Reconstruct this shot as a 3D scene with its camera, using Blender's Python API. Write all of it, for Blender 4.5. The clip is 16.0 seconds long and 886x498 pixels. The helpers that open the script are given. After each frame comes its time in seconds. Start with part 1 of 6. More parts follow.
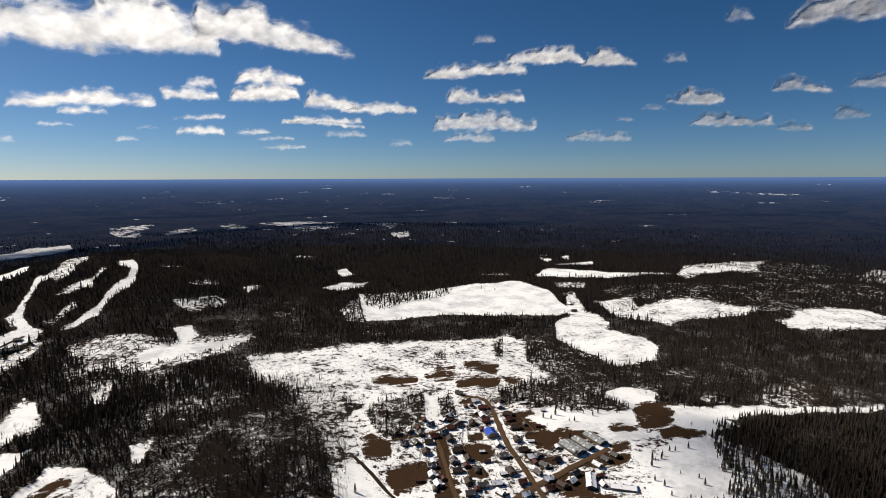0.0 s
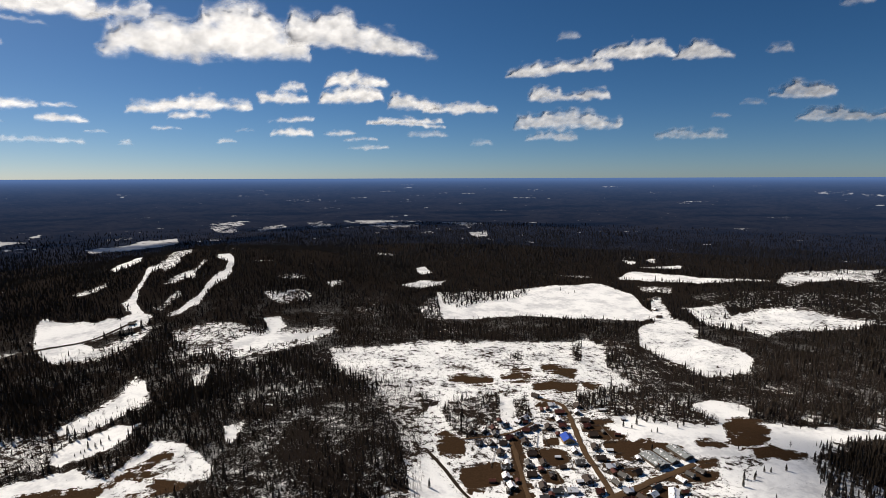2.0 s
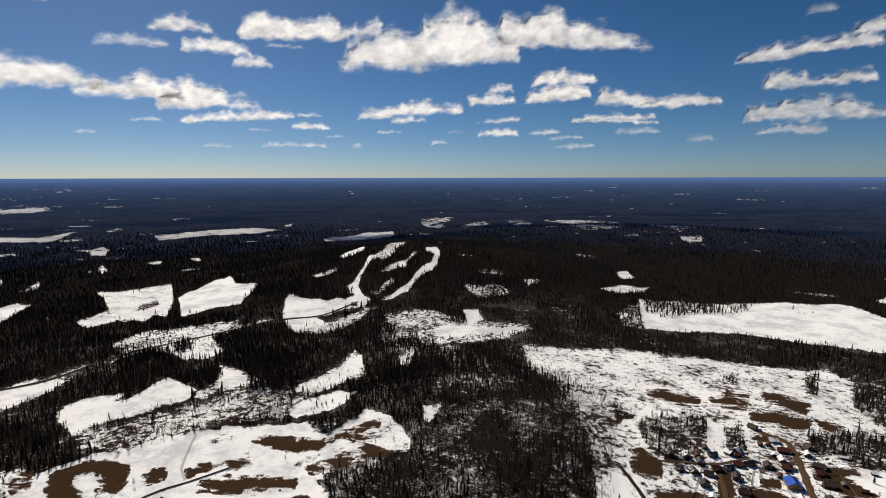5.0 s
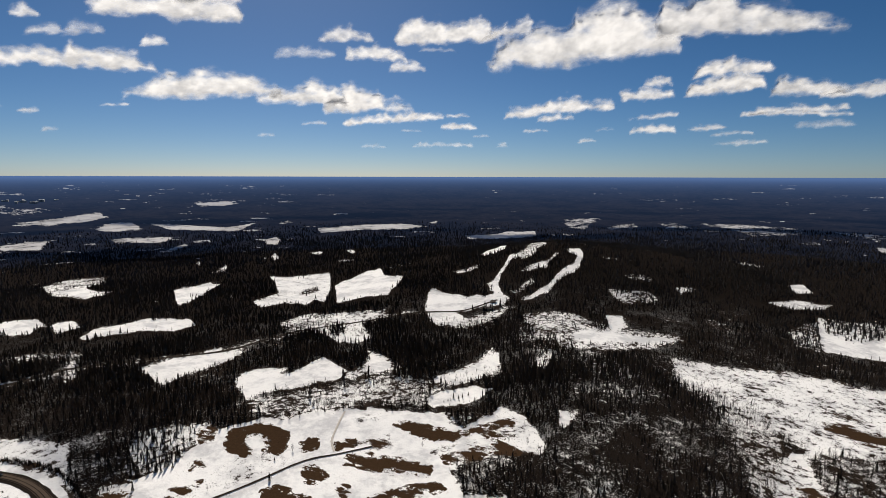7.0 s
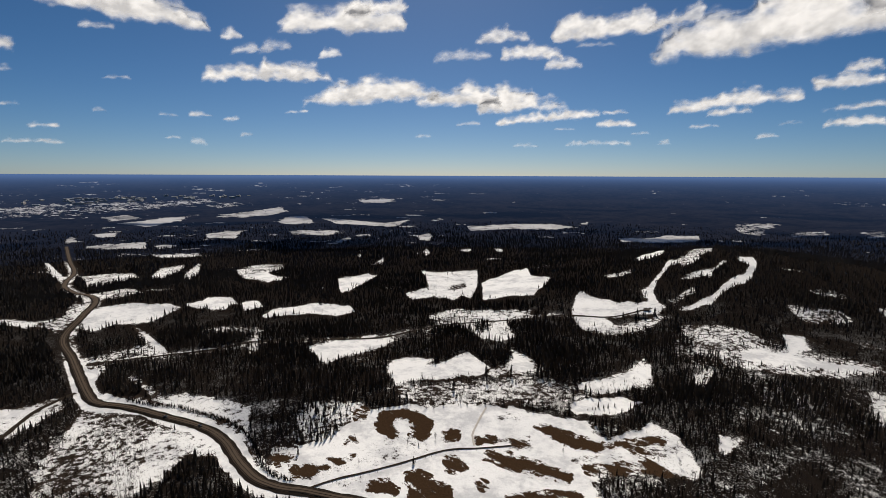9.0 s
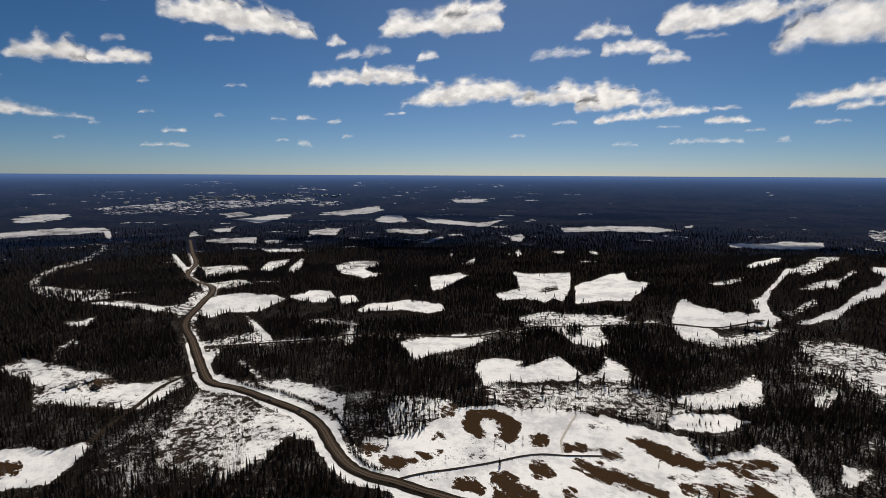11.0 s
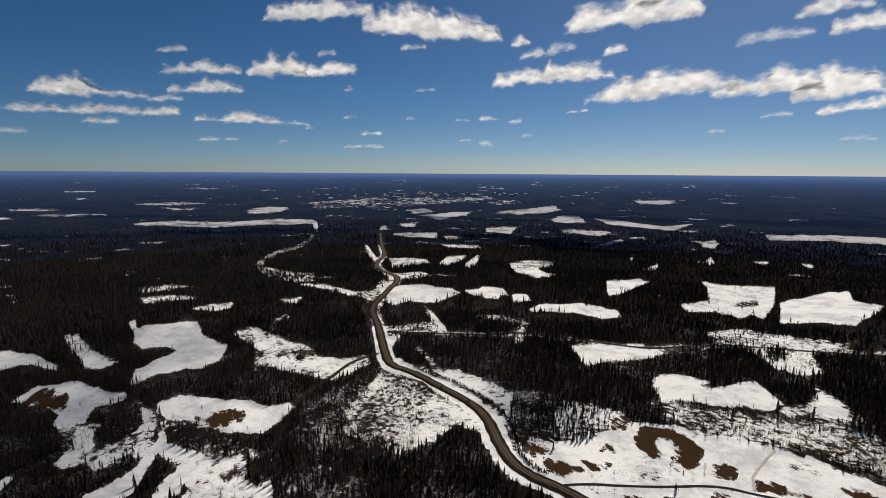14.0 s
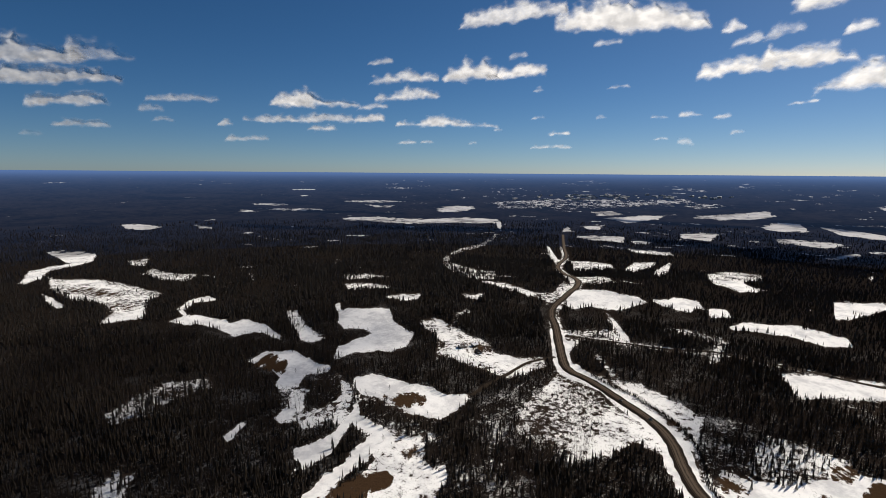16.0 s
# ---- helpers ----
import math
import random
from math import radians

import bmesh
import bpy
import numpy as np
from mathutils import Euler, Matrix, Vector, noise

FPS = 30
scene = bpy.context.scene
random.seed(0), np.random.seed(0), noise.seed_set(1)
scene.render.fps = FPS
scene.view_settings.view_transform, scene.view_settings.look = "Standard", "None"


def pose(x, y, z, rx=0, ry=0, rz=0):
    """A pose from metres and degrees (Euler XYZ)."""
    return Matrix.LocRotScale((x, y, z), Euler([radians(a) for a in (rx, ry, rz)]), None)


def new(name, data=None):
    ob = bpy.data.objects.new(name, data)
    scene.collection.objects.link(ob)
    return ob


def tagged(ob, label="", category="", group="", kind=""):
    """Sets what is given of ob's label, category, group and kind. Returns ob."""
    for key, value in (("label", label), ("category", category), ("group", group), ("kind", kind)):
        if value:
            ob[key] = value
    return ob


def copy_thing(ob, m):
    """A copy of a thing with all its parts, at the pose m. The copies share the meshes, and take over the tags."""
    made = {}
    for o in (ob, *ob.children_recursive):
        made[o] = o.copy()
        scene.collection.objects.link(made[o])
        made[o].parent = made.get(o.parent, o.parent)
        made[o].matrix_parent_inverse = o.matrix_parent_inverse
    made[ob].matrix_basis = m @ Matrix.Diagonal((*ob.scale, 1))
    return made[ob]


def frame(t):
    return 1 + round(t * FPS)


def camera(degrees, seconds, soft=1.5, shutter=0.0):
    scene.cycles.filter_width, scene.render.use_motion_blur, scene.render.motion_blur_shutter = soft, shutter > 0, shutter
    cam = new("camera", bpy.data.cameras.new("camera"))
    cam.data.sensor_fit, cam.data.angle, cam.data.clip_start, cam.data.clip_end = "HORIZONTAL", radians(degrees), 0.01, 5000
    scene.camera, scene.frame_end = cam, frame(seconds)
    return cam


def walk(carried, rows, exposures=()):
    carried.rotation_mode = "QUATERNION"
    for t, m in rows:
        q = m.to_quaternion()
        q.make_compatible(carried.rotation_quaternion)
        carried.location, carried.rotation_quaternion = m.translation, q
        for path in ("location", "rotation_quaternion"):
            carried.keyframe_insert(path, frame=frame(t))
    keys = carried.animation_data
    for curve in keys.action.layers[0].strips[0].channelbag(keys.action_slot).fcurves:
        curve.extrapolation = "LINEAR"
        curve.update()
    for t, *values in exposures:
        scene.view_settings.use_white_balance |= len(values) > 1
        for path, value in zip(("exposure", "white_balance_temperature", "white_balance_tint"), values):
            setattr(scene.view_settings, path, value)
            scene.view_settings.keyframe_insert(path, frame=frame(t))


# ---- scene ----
cam = camera(79.85, 16.0, soft=0.8)
PATH = [
    (0.0, pose(0, 0, 230, 82.38, 0.21, -1.09)),
    (0.5, pose(0, 0, 230, 82.36, 0.23, 0.99)),
    (1.0, pose(0, 0, 230, 82.37, 0.20, 2.76)),
    (1.5, pose(0, 0, 230, 82.37, 0.20, 5.05)),
    (2.0, pose(0, 0, 230, 82.36, 0.18, 7.44)),
    (2.5, pose(0, 0, 230, 82.37, 0.21, 10.25)),
    (3.0, pose(0, 0, 230, 82.34, 0.14, 13.74)),
    (3.5, pose(0, 0, 230, 82.32, 0.04, 17.75)),
    (4.0, pose(0, 0, 230, 82.31, -0.02, 21.38)),
    (4.2, pose(0, 0, 230, 82.33, 0.00, 22.70)),
    (6.3, pose(0, 0, 230, 82.23, -0.05, 39.63)),
    (6.5, pose(0, 0, 230, 82.24, -0.13, 41.06)),
    (7.0, pose(0, 0, 230, 82.21, -0.14, 44.21)),
    (7.5, pose(0, 0, 230, 82.19, -0.16, 47.64)),
    (8.0, pose(0, 0, 230, 82.14, -0.16, 50.49)),
    (8.5, pose(0, 0, 230, 82.12, -0.20, 54.76)),
    (9.0, pose(0, 0, 230, 82.09, -0.25, 60.24)),
    (9.2, pose(0, 0, 230, 82.11, -0.30, 61.68)),
    (11.3, pose(0, 0, 230, 82.04, -0.28, 71.39)),
    (11.5, pose(0, 0, 230, 82.03, -0.30, 72.23)),
    (12.0, pose(0, 0, 230, 82.01, -0.31, 75.16)),
    (12.5, pose(0, 0, 230, 81.97, -0.30, 78.27)),
    (13.0, pose(0, 0, 230, 81.94, -0.33, 81.41)),
    (13.5, pose(0, 0, 230, 81.90, -0.33, 84.99)),
    (14.0, pose(0, 0, 230, 81.87, -0.38, 89.13)),
    (14.5, pose(0, 0, 230, 81.84, -0.37, 93.43)),
    (15.0, pose(0, 0, 230, 81.83, -0.37, 97.97)),
    (15.5, pose(0, 0, 230, 81.83, -0.39, 102.89)),
    (16.0, pose(0, 0, 230, 81.81, -0.43, 108.79)),
]
walk(cam, PATH, exposures=((0.0, 0.47), (2.0, 0.40), (4.0, 0.25), (7.0, 0.25), (9.0, 0.18), (13.0, 0.13), (14.5, 0.14), (16.0, 0.36)))

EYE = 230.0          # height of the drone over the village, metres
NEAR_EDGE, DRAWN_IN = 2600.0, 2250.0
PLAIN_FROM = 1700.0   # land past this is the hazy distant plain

# ---- world, sun, exposure ----
SUN_BEARING, SUN_HEIGHT = 60.0, 38.0
world = bpy.data.worlds.new("sky")
scene.world = world
world.use_nodes = True
wn, wl = world.node_tree.nodes, world.node_tree.links
sky = wn.new("ShaderNodeTexSky")
sky.sky_type = 'NISHITA'
sky.sun_disc = False
sky.sun_elevation = radians(SUN_HEIGHT)
sky.sun_rotation = radians(-SUN_BEARING)
sky.altitude, sky.air_density, sky.dust_density, sky.ozone_density = 1600, 0.75, 0.85, 5.5
rich = wn.new("ShaderNodeHueSaturation")
rich.inputs["Hue"].default_value = 0.497
rich.inputs["Saturation"].default_value = 1.17
wl.new(sky.outputs["Color"], rich.inputs["Color"])
wl.new(rich.outputs["Color"], wn["Background"].inputs["Color"])
wn["Background"].inputs["Strength"].default_value = 0.0435

lamp = bpy.data.lights.new("sun", 'SUN')
lamp.energy, lamp.angle, lamp.color = 4.2, radians(0.53), (1.0, 0.91, 0.78)
sun = new("sun", lamp)
sun.matrix_world = pose(0, 0, 900, 90 - SUN_HEIGHT, 0, SUN_BEARING + 180)


# ---- materials ----
class Mat:
    """A node material with short helpers."""

    def __init__(self, name):
        self.m = bpy.data.materials.new(name)
        self.m.use_nodes = True
        self.n, self.l = self.m.node_tree.nodes, self.m.node_tree.links
        self.bsdf = self.n["Principled BSDF"]
        self.out = self.n["Material Output"]
        self.bsdf.inputs["Roughness"].default_value = 0.9
        self.bsdf.inputs["Specular IOR Level"].default_value = 0.15

    def node(self, kind, **kw):
        return self.n.new("ShaderNode" + kind)

    def put(self, socket, value):
        if isinstance(value, bpy.types.NodeSocket):
            self.l.new(value, socket)
        elif value is not None:
            socket.default_value = value

    def math(self, op, a, b=None, clamp=False):
        n = self.n.new("ShaderNodeMath")
        n.operation, n.use_clamp = op, clamp
        self.put(n.inputs[0], a)
        self.put(n.inputs[1], b)
        return n.outputs[0]

    def noise(self, scale, detail=4, rough=0.55, vector=None, stretch=None):
        if vector is None:
            vector = self.n.new("ShaderNodeTexCoord").outputs["Object"]
        if stretch:
            mp = self.n.new("ShaderNodeMapping")
            mp.inputs["Scale"].default_value = stretch
            self.l.new(vector, mp.inputs["Vector"])
            vector = mp.outputs["Vector"]
        n = self.n.new("ShaderNodeTexNoise")
        n.inputs["Scale"].default_value, n.inputs["Detail"].default_value = scale, detail
        n.inputs["Roughness"].default_value = rough
        self.l.new(vector, n.inputs["Vector"])
        return n.outputs["Fac"]

    def step(self, value, lo, hi):
        n = self.n.new("ShaderNodeMapRange")
        n.interpolation_type = 'SMOOTHSTEP'
        self.put(n.inputs["Value"], value)
        n.inputs["From Min"].default_value, n.inputs["From Max"].default_value = lo, hi
        return n.outputs["Result"]

    def mix(self, fac, a, b):
        n = self.n.new("ShaderNodeMix")
        n.data_type = 'RGBA'
        self.put(n.inputs["Factor"], fac)
        for s, v in ((n.inputs[6], a), (n.inputs[7], b)):
            self.put(s, (*v, 1) if isinstance(v, tuple) and len(v) == 3 else v)
        return n.outputs[2]

    def attr(self, name):
        n = self.n.new("ShaderNodeAttribute")
        n.attribute_name = name
        return n

    def island(self):
        return self.n.new("ShaderNodeNewGeometry").outputs["Random Per Island"]

    def bump(self, height, strength, distance):
        n = self.n.new("ShaderNodeBump")
        n.inputs["Strength"].default_value, n.inputs["Distance"].default_value = strength, distance
        self.l.new(height, n.inputs["Height"])
        self.l.new(n.outputs["Normal"], self.bsdf.inputs["Normal"])

    def base(self, colour):
        self.put(self.bsdf.inputs["Base Color"], (*colour, 1) if isinstance(colour, tuple) else colour)
        return self


def ground_material(name, distant):
    """Snow, bare earth and forest floor, by the cover of the land."""
    m = Mat(name)
    m.bsdf.inputs["Specular IOR Level"].default_value = 0.0
    sep = m.node("SeparateColor")
    cover = m.attr("cover")
    m.l.new(cover.outputs["Color"], sep.inputs["Color"])
    snow, earth, rough = sep.outputs
    sizes = (0.005, 0.028, 0.09) if distant else (0.026, 0.17, 0.75)
    broad = m.noise(sizes[0], 5, 0.62)
    mid = m.noise(sizes[1], 5, 0.65)
    fine = m.noise(sizes[2], 4, 0.6)
    wob = m.math('ADD', m.math('MULTIPLY', m.math('SUBTRACT', mid, 0.5), 3.0),
                 m.math('MULTIPLY', m.math('SUBTRACT', fine, 0.5), 1.6))
    swell = m.math('MULTIPLY', m.math('SUBTRACT', broad, 0.5), 3.0)
    # broken cover where the ground is rough: shrubs, stubble and thaw
    torn = m.math('MULTIPLY', rough, m.math('ADD', m.math('MULTIPLY', wob, 1.1), m.math('MULTIPLY', swell, 1.0)))
    field = m.math('ADD', snow, m.math('ADD', m.math('MULTIPLY', wob, 0.6 if distant else 0.36), torn))
    white = m.step(field, 0.42, 0.58)
    if not distant:
        flecks = m.step(m.math('ADD', m.math('ADD', m.math('MULTIPLY', wob, 0.5), m.math('MULTIPLY', m.math('SUBTRACT', fine, 0.5), 2.5)), m.math('MULTIPLY', swell, 0.9)), 0.16, 0.45)
        white = m.math('MAXIMUM', white, m.math('MULTIPLY', flecks, cover.outputs["Alpha"]))
    if not distant:
        # tufts and stubble that stick out of the snow
        tufts = m.step(m.noise(0.75, 3, 0.6), 0.60, 0.68)
        where = m.step(m.math('ADD', m.math('MULTIPLY', swell, 0.6), rough), 0.0, 0.75)
        white = m.math('MULTIPLY', white, m.math('SUBTRACT', 1.0, m.math('MULTIPLY', tufts, m.math('MULTIPLY', where, 0.85))))
    # furrows and drifts run across the slope
    turn = m.node("Mapping")
    turn.inputs["Rotation"].default_value = (0, 0, radians(-18))
    m.l.new(m.node("TexCoord").outputs["Object"], turn.inputs["Vector"])
    drift = m.math('SUBTRACT', m.noise(0.02 if distant else 0.10, 5, 0.62, turn.outputs[0], (0.22, 1.0, 1.0)), 0.5)
    mud = m.step(m.math('ADD', earth, m.math('MULTIPLY', m.math('MULTIPLY', earth, 2.5, True), m.math('ADD', m.math('MULTIPLY', wob, 1.15), m.math('MULTIPLY', drift, 4.5)))), 0.22, 0.36)
    if not distant:
        worn = m.step(m.math('ADD', m.math('MULTIPLY', drift, 3.0), m.math('MULTIPLY', m.math('SUBTRACT', fine, 0.5), 1.2)), 0.55, 0.75)
        open_snow = m.step(snow, 0.55, 0.8)
        white = m.math('MULTIPLY', white, m.math('SUBTRACT', 1.0, m.math('MULTIPLY', worn, m.math('MULTIPLY', open_snow, m.math('ADD', 0.25, m.math('MULTIPLY', m.step(rough, 0.3, 0.65), 0.7))))))
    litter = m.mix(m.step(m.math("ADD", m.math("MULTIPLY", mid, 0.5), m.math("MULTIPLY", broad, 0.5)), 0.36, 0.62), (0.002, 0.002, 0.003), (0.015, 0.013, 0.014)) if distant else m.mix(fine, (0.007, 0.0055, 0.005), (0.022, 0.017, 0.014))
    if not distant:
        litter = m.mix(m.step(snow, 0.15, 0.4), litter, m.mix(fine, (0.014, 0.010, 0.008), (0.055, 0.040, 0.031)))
    # broad greys: wet old snow, and a stand-in for shading on slopes
    snow_tone = m.step(m.math('ADD', m.math('MULTIPLY', broad, 0.7), m.math('MULTIPLY', mid, 0.3)), 0.38, 0.56)
    # distant snow is dimmed for haze and for the woods mixed in
    snow_colour = m.mix(snow_tone, (0.60, 0.60, 0.615), (0.89, 0.885, 0.88)) if not distant else m.mix(snow_tone, (0.24, 0.235, 0.23), (0.54, 0.53, 0.53))
    mud_colour = m.mix(fine, (0.019, 0.011, 0.007), (0.072, 0.043, 0.024))
    colour = m.mix(mud, m.mix(white, litter, snow_colour), mud_colour)
    m.base(colour)
    m.bump(m.math('ADD', fine, m.math('MULTIPLY', mid, 2.0)), 0.6, 0.5 if not distant else 1.5)
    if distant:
        # haze of thirty kilometres of air, put in as a blue glow by range
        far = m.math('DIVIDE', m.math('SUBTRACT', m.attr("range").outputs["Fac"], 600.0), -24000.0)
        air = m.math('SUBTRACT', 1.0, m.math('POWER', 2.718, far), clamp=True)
        haze_glow = m.node("Emission")
        haze_glow.inputs["Color"].default_value = (0.074, 0.132, 0.285, 1)
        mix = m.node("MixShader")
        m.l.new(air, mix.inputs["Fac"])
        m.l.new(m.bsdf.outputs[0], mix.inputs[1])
        m.l.new(haze_glow.outputs[0], mix.inputs[2])
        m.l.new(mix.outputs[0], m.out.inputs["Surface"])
    return m.m


def leafy_material(name, dark, light, size=0.8):
    m = Mat(name)
    g = m.noise(size, 3)
    a = m.mix(m.island(), dark, light)
    colour = m.mix(m.math('MULTIPLY', g, 0.6), a, tuple(c * 0.45 for c in dark))
    m.base(colour)
    # needles and twigs scatter the light, so a crown is shaded less sharply than its outline
    geo, part_n, lean_n, unit = m.node("NewGeometry"), m.node("VectorMath"), m.node("VectorMath"), m.node("VectorMath")
    part_n.operation, lean_n.operation, unit.operation = 'SCALE', 'ADD', 'NORMALIZE'
    part_n.inputs["Scale"].default_value = 0.5
    lean_n.inputs[1].default_value = (0, 0, 0.5)
    m.l.new(geo.outputs["Normal"], part_n.inputs[0])
    m.l.new(part_n.outputs[0], lean_n.inputs[0])
    m.l.new(lean_n.outputs[0], unit.inputs[0])
    m.l.new(unit.outputs[0], m.bsdf.inputs["Normal"])
    # sunlight also filters through the twigs
    thru, mix = m.node("BsdfTranslucent"), m.node("MixShader")
    m.put(thru.inputs["Color"], colour)
    mix.inputs["Fac"].default_value = 0.22
    m.l.new(m.bsdf.outputs[0], mix.inputs[1])
    m.l.new(thru.outputs[0], mix.inputs[2])
    # a crown is porous: some light passes between its twigs
    hole, porous = m.node("BsdfTransparent"), m.node("MixShader")
    porous.inputs["Fac"].default_value = 0.30
    m.l.new(mix.outputs[0], porous.inputs[1])
    m.l.new(hole.outputs[0], porous.inputs[2])
    m.l.new(porous.outputs[0], m.out.inputs["Surface"])
    return m.m


GROUND = ground_material("thawing_snow_ground", False)
FAR_GROUND = ground_material("hazed_distant_land", True)
# far woods: haze of the air put into the needle and twig colours
FAR_SPRUCE = leafy_material("hazed_spruce", (0.0187, 0.0181, 0.0225), (0.0300, 0.0287, 0.0350), 0.2)
FAR_BARE = leafy_material("hazed_twigs", (0.0250, 0.0225, 0.0250), (0.0425, 0.0375, 0.0400), 0.2)
AIRY_SPRUCE = leafy_material("hazed_remote_spruce", (0.0163, 0.0181, 0.0300), (0.0250, 0.0275, 0.0450), 0.1)
AIRY_BARE = leafy_material("hazed_remote_twigs", (0.0200, 0.0213, 0.0325), (0.0312, 0.0325, 0.0475), 0.1)
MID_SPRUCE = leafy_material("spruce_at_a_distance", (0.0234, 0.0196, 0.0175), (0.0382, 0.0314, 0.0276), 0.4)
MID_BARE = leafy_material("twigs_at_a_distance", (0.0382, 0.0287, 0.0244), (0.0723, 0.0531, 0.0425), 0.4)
SPRUCE = leafy_material("spruce_needles", (0.0325, 0.0250, 0.0187), (0.0625, 0.0462, 0.0338))
BARE = leafy_material("bare_twigs", (0.044, 0.032, 0.025), (0.125, 0.090, 0.070))


def gravel_material(name, dark, light, scale=0.4):
    m = Mat(name)
    m.base(m.mix(m.noise(scale, 5, 0.7), dark, light))
    m.bsdf.inputs["Specular IOR Level"].default_value = 0.03
    m.bump(m.noise(scale * 6, 3), 0.4, 0.05)
    return m.m


ASPHALT = gravel_material("worn_wet_asphalt", (0.046, 0.034, 0.025), (0.125, 0.092, 0.068))
SLUSH = gravel_material("dark_slush_edge", (0.007, 0.005, 0.004), (0.024, 0.017, 0.012))
VERGE = gravel_material("gritty_verge", (0.012, 0.009, 0.0065), (0.042, 0.030, 0.021))
TRODDEN = gravel_material("trodden_snow", (0.42, 0.38, 0.34), (0.60, 0.56, 0.52))
MUD = gravel_material("muddy_track", (0.045, 0.027, 0.015), (0.12, 0.075, 0.043))


# ---- the lie of the land ----
HILLS = ((-625, 1082, 72, 250), (-1010, 40, 16, 150), (-215, 430, 10, 130), (640, 1250, 18, 260), (-900, -330, 22, 260), (-300, 2100, 30, 420))


def relief(x, y):
    """Height of the ground."""
    z = 0 * x
    for hx, hy, h, s in HILLS:
        z = z + h * np.exp(-((x - hx) ** 2 + (y - hy) ** 2) / (2 * s * s))
    w = np.clip(1 - np.hypot(x, y) / 2600, 0, 1)
    return z + w * (4 * np.sin(x / 170 + 1) * np.cos(y / 210) + 2.5 * np.sin(x / 61 + y / 83)
                    + 1.5 * np.sin(x / 27 + 0.6 * np.sin(y / 90)) * np.sin(y / 33 + 2))


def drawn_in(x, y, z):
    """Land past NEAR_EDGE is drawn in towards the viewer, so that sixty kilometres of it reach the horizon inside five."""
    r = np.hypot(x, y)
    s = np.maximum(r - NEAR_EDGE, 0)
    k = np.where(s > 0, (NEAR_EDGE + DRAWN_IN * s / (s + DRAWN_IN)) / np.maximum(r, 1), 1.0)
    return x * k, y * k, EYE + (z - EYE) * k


def bearing_dip(x, y):
    return np.degrees(np.arctan2(-x, y)), np.degrees(np.arctan2(EYE, np.hypot(x, y)))


LANDS = []


def land(kind, *corners):
    """A piece of land by its corners in plan, metres east and north of the camera."""
    xy = np.array(corners, float)
    LANDS.append((kind, np.stack(bearing_dip(xy[:, 0], xy[:, 1]), 1)))


def inside_by(px, py, poly):
    """Signed distance to a polygon, positive within."""
    best = np.full(px.shape, 1e9)
    odd = np.zeros(px.shape, bool)
    n = len(poly)
    for i in range(n):
        ax, ay = poly[i]
        bx, by = poly[(i + 1) % n]
        ex, ey = bx - ax, by - ay
        t = np.clip(((px - ax) * ex + (py - ay) * ey) / (ex * ex + ey * ey + 1e-12), 0, 1)
        best = np.minimum(best, (px - ax - t * ex) ** 2 + (py - ay - t * ey) ** 2)
        if abs(ey) > 1e-12:
            cross = (ay > py) != (by > py)
            odd ^= cross & (px < ax + (py - ay) / ey * ex)
    return np.where(odd, 1, -1) * np.sqrt(best)


KINDS = {  # snow, earth, roughness, trees, share of bare trees
    "field": (0.88, 0.0, 0.34, 0.05, 0.85), "streaky": (0.90, 0.0, 0.62, 0.02, 0.9), "snow": (1.0, 0.0, 0.04, 0.004, 0.5), "patchy": (0.60, 0.0, 0.50, 0.42, 0.7), "rough": (0.78, 0.0, 0.56, 0.22, 0.97),
    "village": (0.72, 0.05, 0.66, 0.03, 0.95), "copse": (0.35, 0.0, 0.4, 1.0, 0.55), "glade": (0.80, 0.0, 0.55, 0.48, 0.5), "earth": (0.6, 1.0, 0.2, 0.0, 0.5), "mottle": (0.6, 0.21, 0.7, 0.01, 0.8),
    "grove": (0.35, 0.0, 0.4, 1.0, 0.35), "thin": (0.60, 0.0, 0.5, 0.75, 0.35), "scrub": (0.52, 0.0, 0.45, 0.95, 0.96), "birch": (0.16, 0.0, 0.45, 1.0, 0.85), "fleck": (0.36, 0.0, 0.75, 0.55, 0.3),
    "wood": (0.13, 0.0, 0.45, 1.0, 0.5), "dense": (0.0, 0.0, 0.0, 1.0, 0.06), "town": (0.22, 0.0, 0.80, 0.0, 0.9)}


def waves(x, y, size, seed):
    """Smooth random field about 0, from a few crossed waves."""
    rnd = np.random.RandomState(seed)
    s = 0
    for k in range(9):
        a, ph, f = rnd.uniform(0, 6.28), rnd.uniform(0, 6.28), rnd.uniform(0.6, 2.2) / size
        s = s + np.sin((x * math.cos(a) + y * math.sin(a)) * f * 6.28 + ph)
    return s / 3.0


def fbm(x, y, size, seed, octaves=4, gain=0.5):
    """Fractal noise about 0, within about -1 and 1."""
    table = np.random.RandomState(seed).uniform(-1, 1, (256, 256))
    s, amp, total = 0.0, 1.0, 0.0
    for k in range(octaves):
        u, v = x / size * 2 ** k + 37.3 * k, y / size * 2 ** k + 11.9 * k
        i, j = np.floor(u).astype(int), np.floor(v).astype(int)
        f, g = u - i, v - j
        f, g = f * f * (3 - 2 * f), g * g * (3 - 2 * g)
        i, j, i1, j1 = i & 255, j & 255, (i + 1) & 255, (j + 1) & 255
        s = s + amp * ((table[i, j] * (1 - f) + table[i1, j] * f) * (1 - g) + (table[i, j1] * (1 - f) + table[i1, j1] * f) * g)
        total += amp
        amp *= gain
    return s / total * 1.5


def ramp(v, lo, hi):
    t = np.clip((v - lo) / (hi - lo), 0, 1)
    return t * t * (3 - 2 * t)


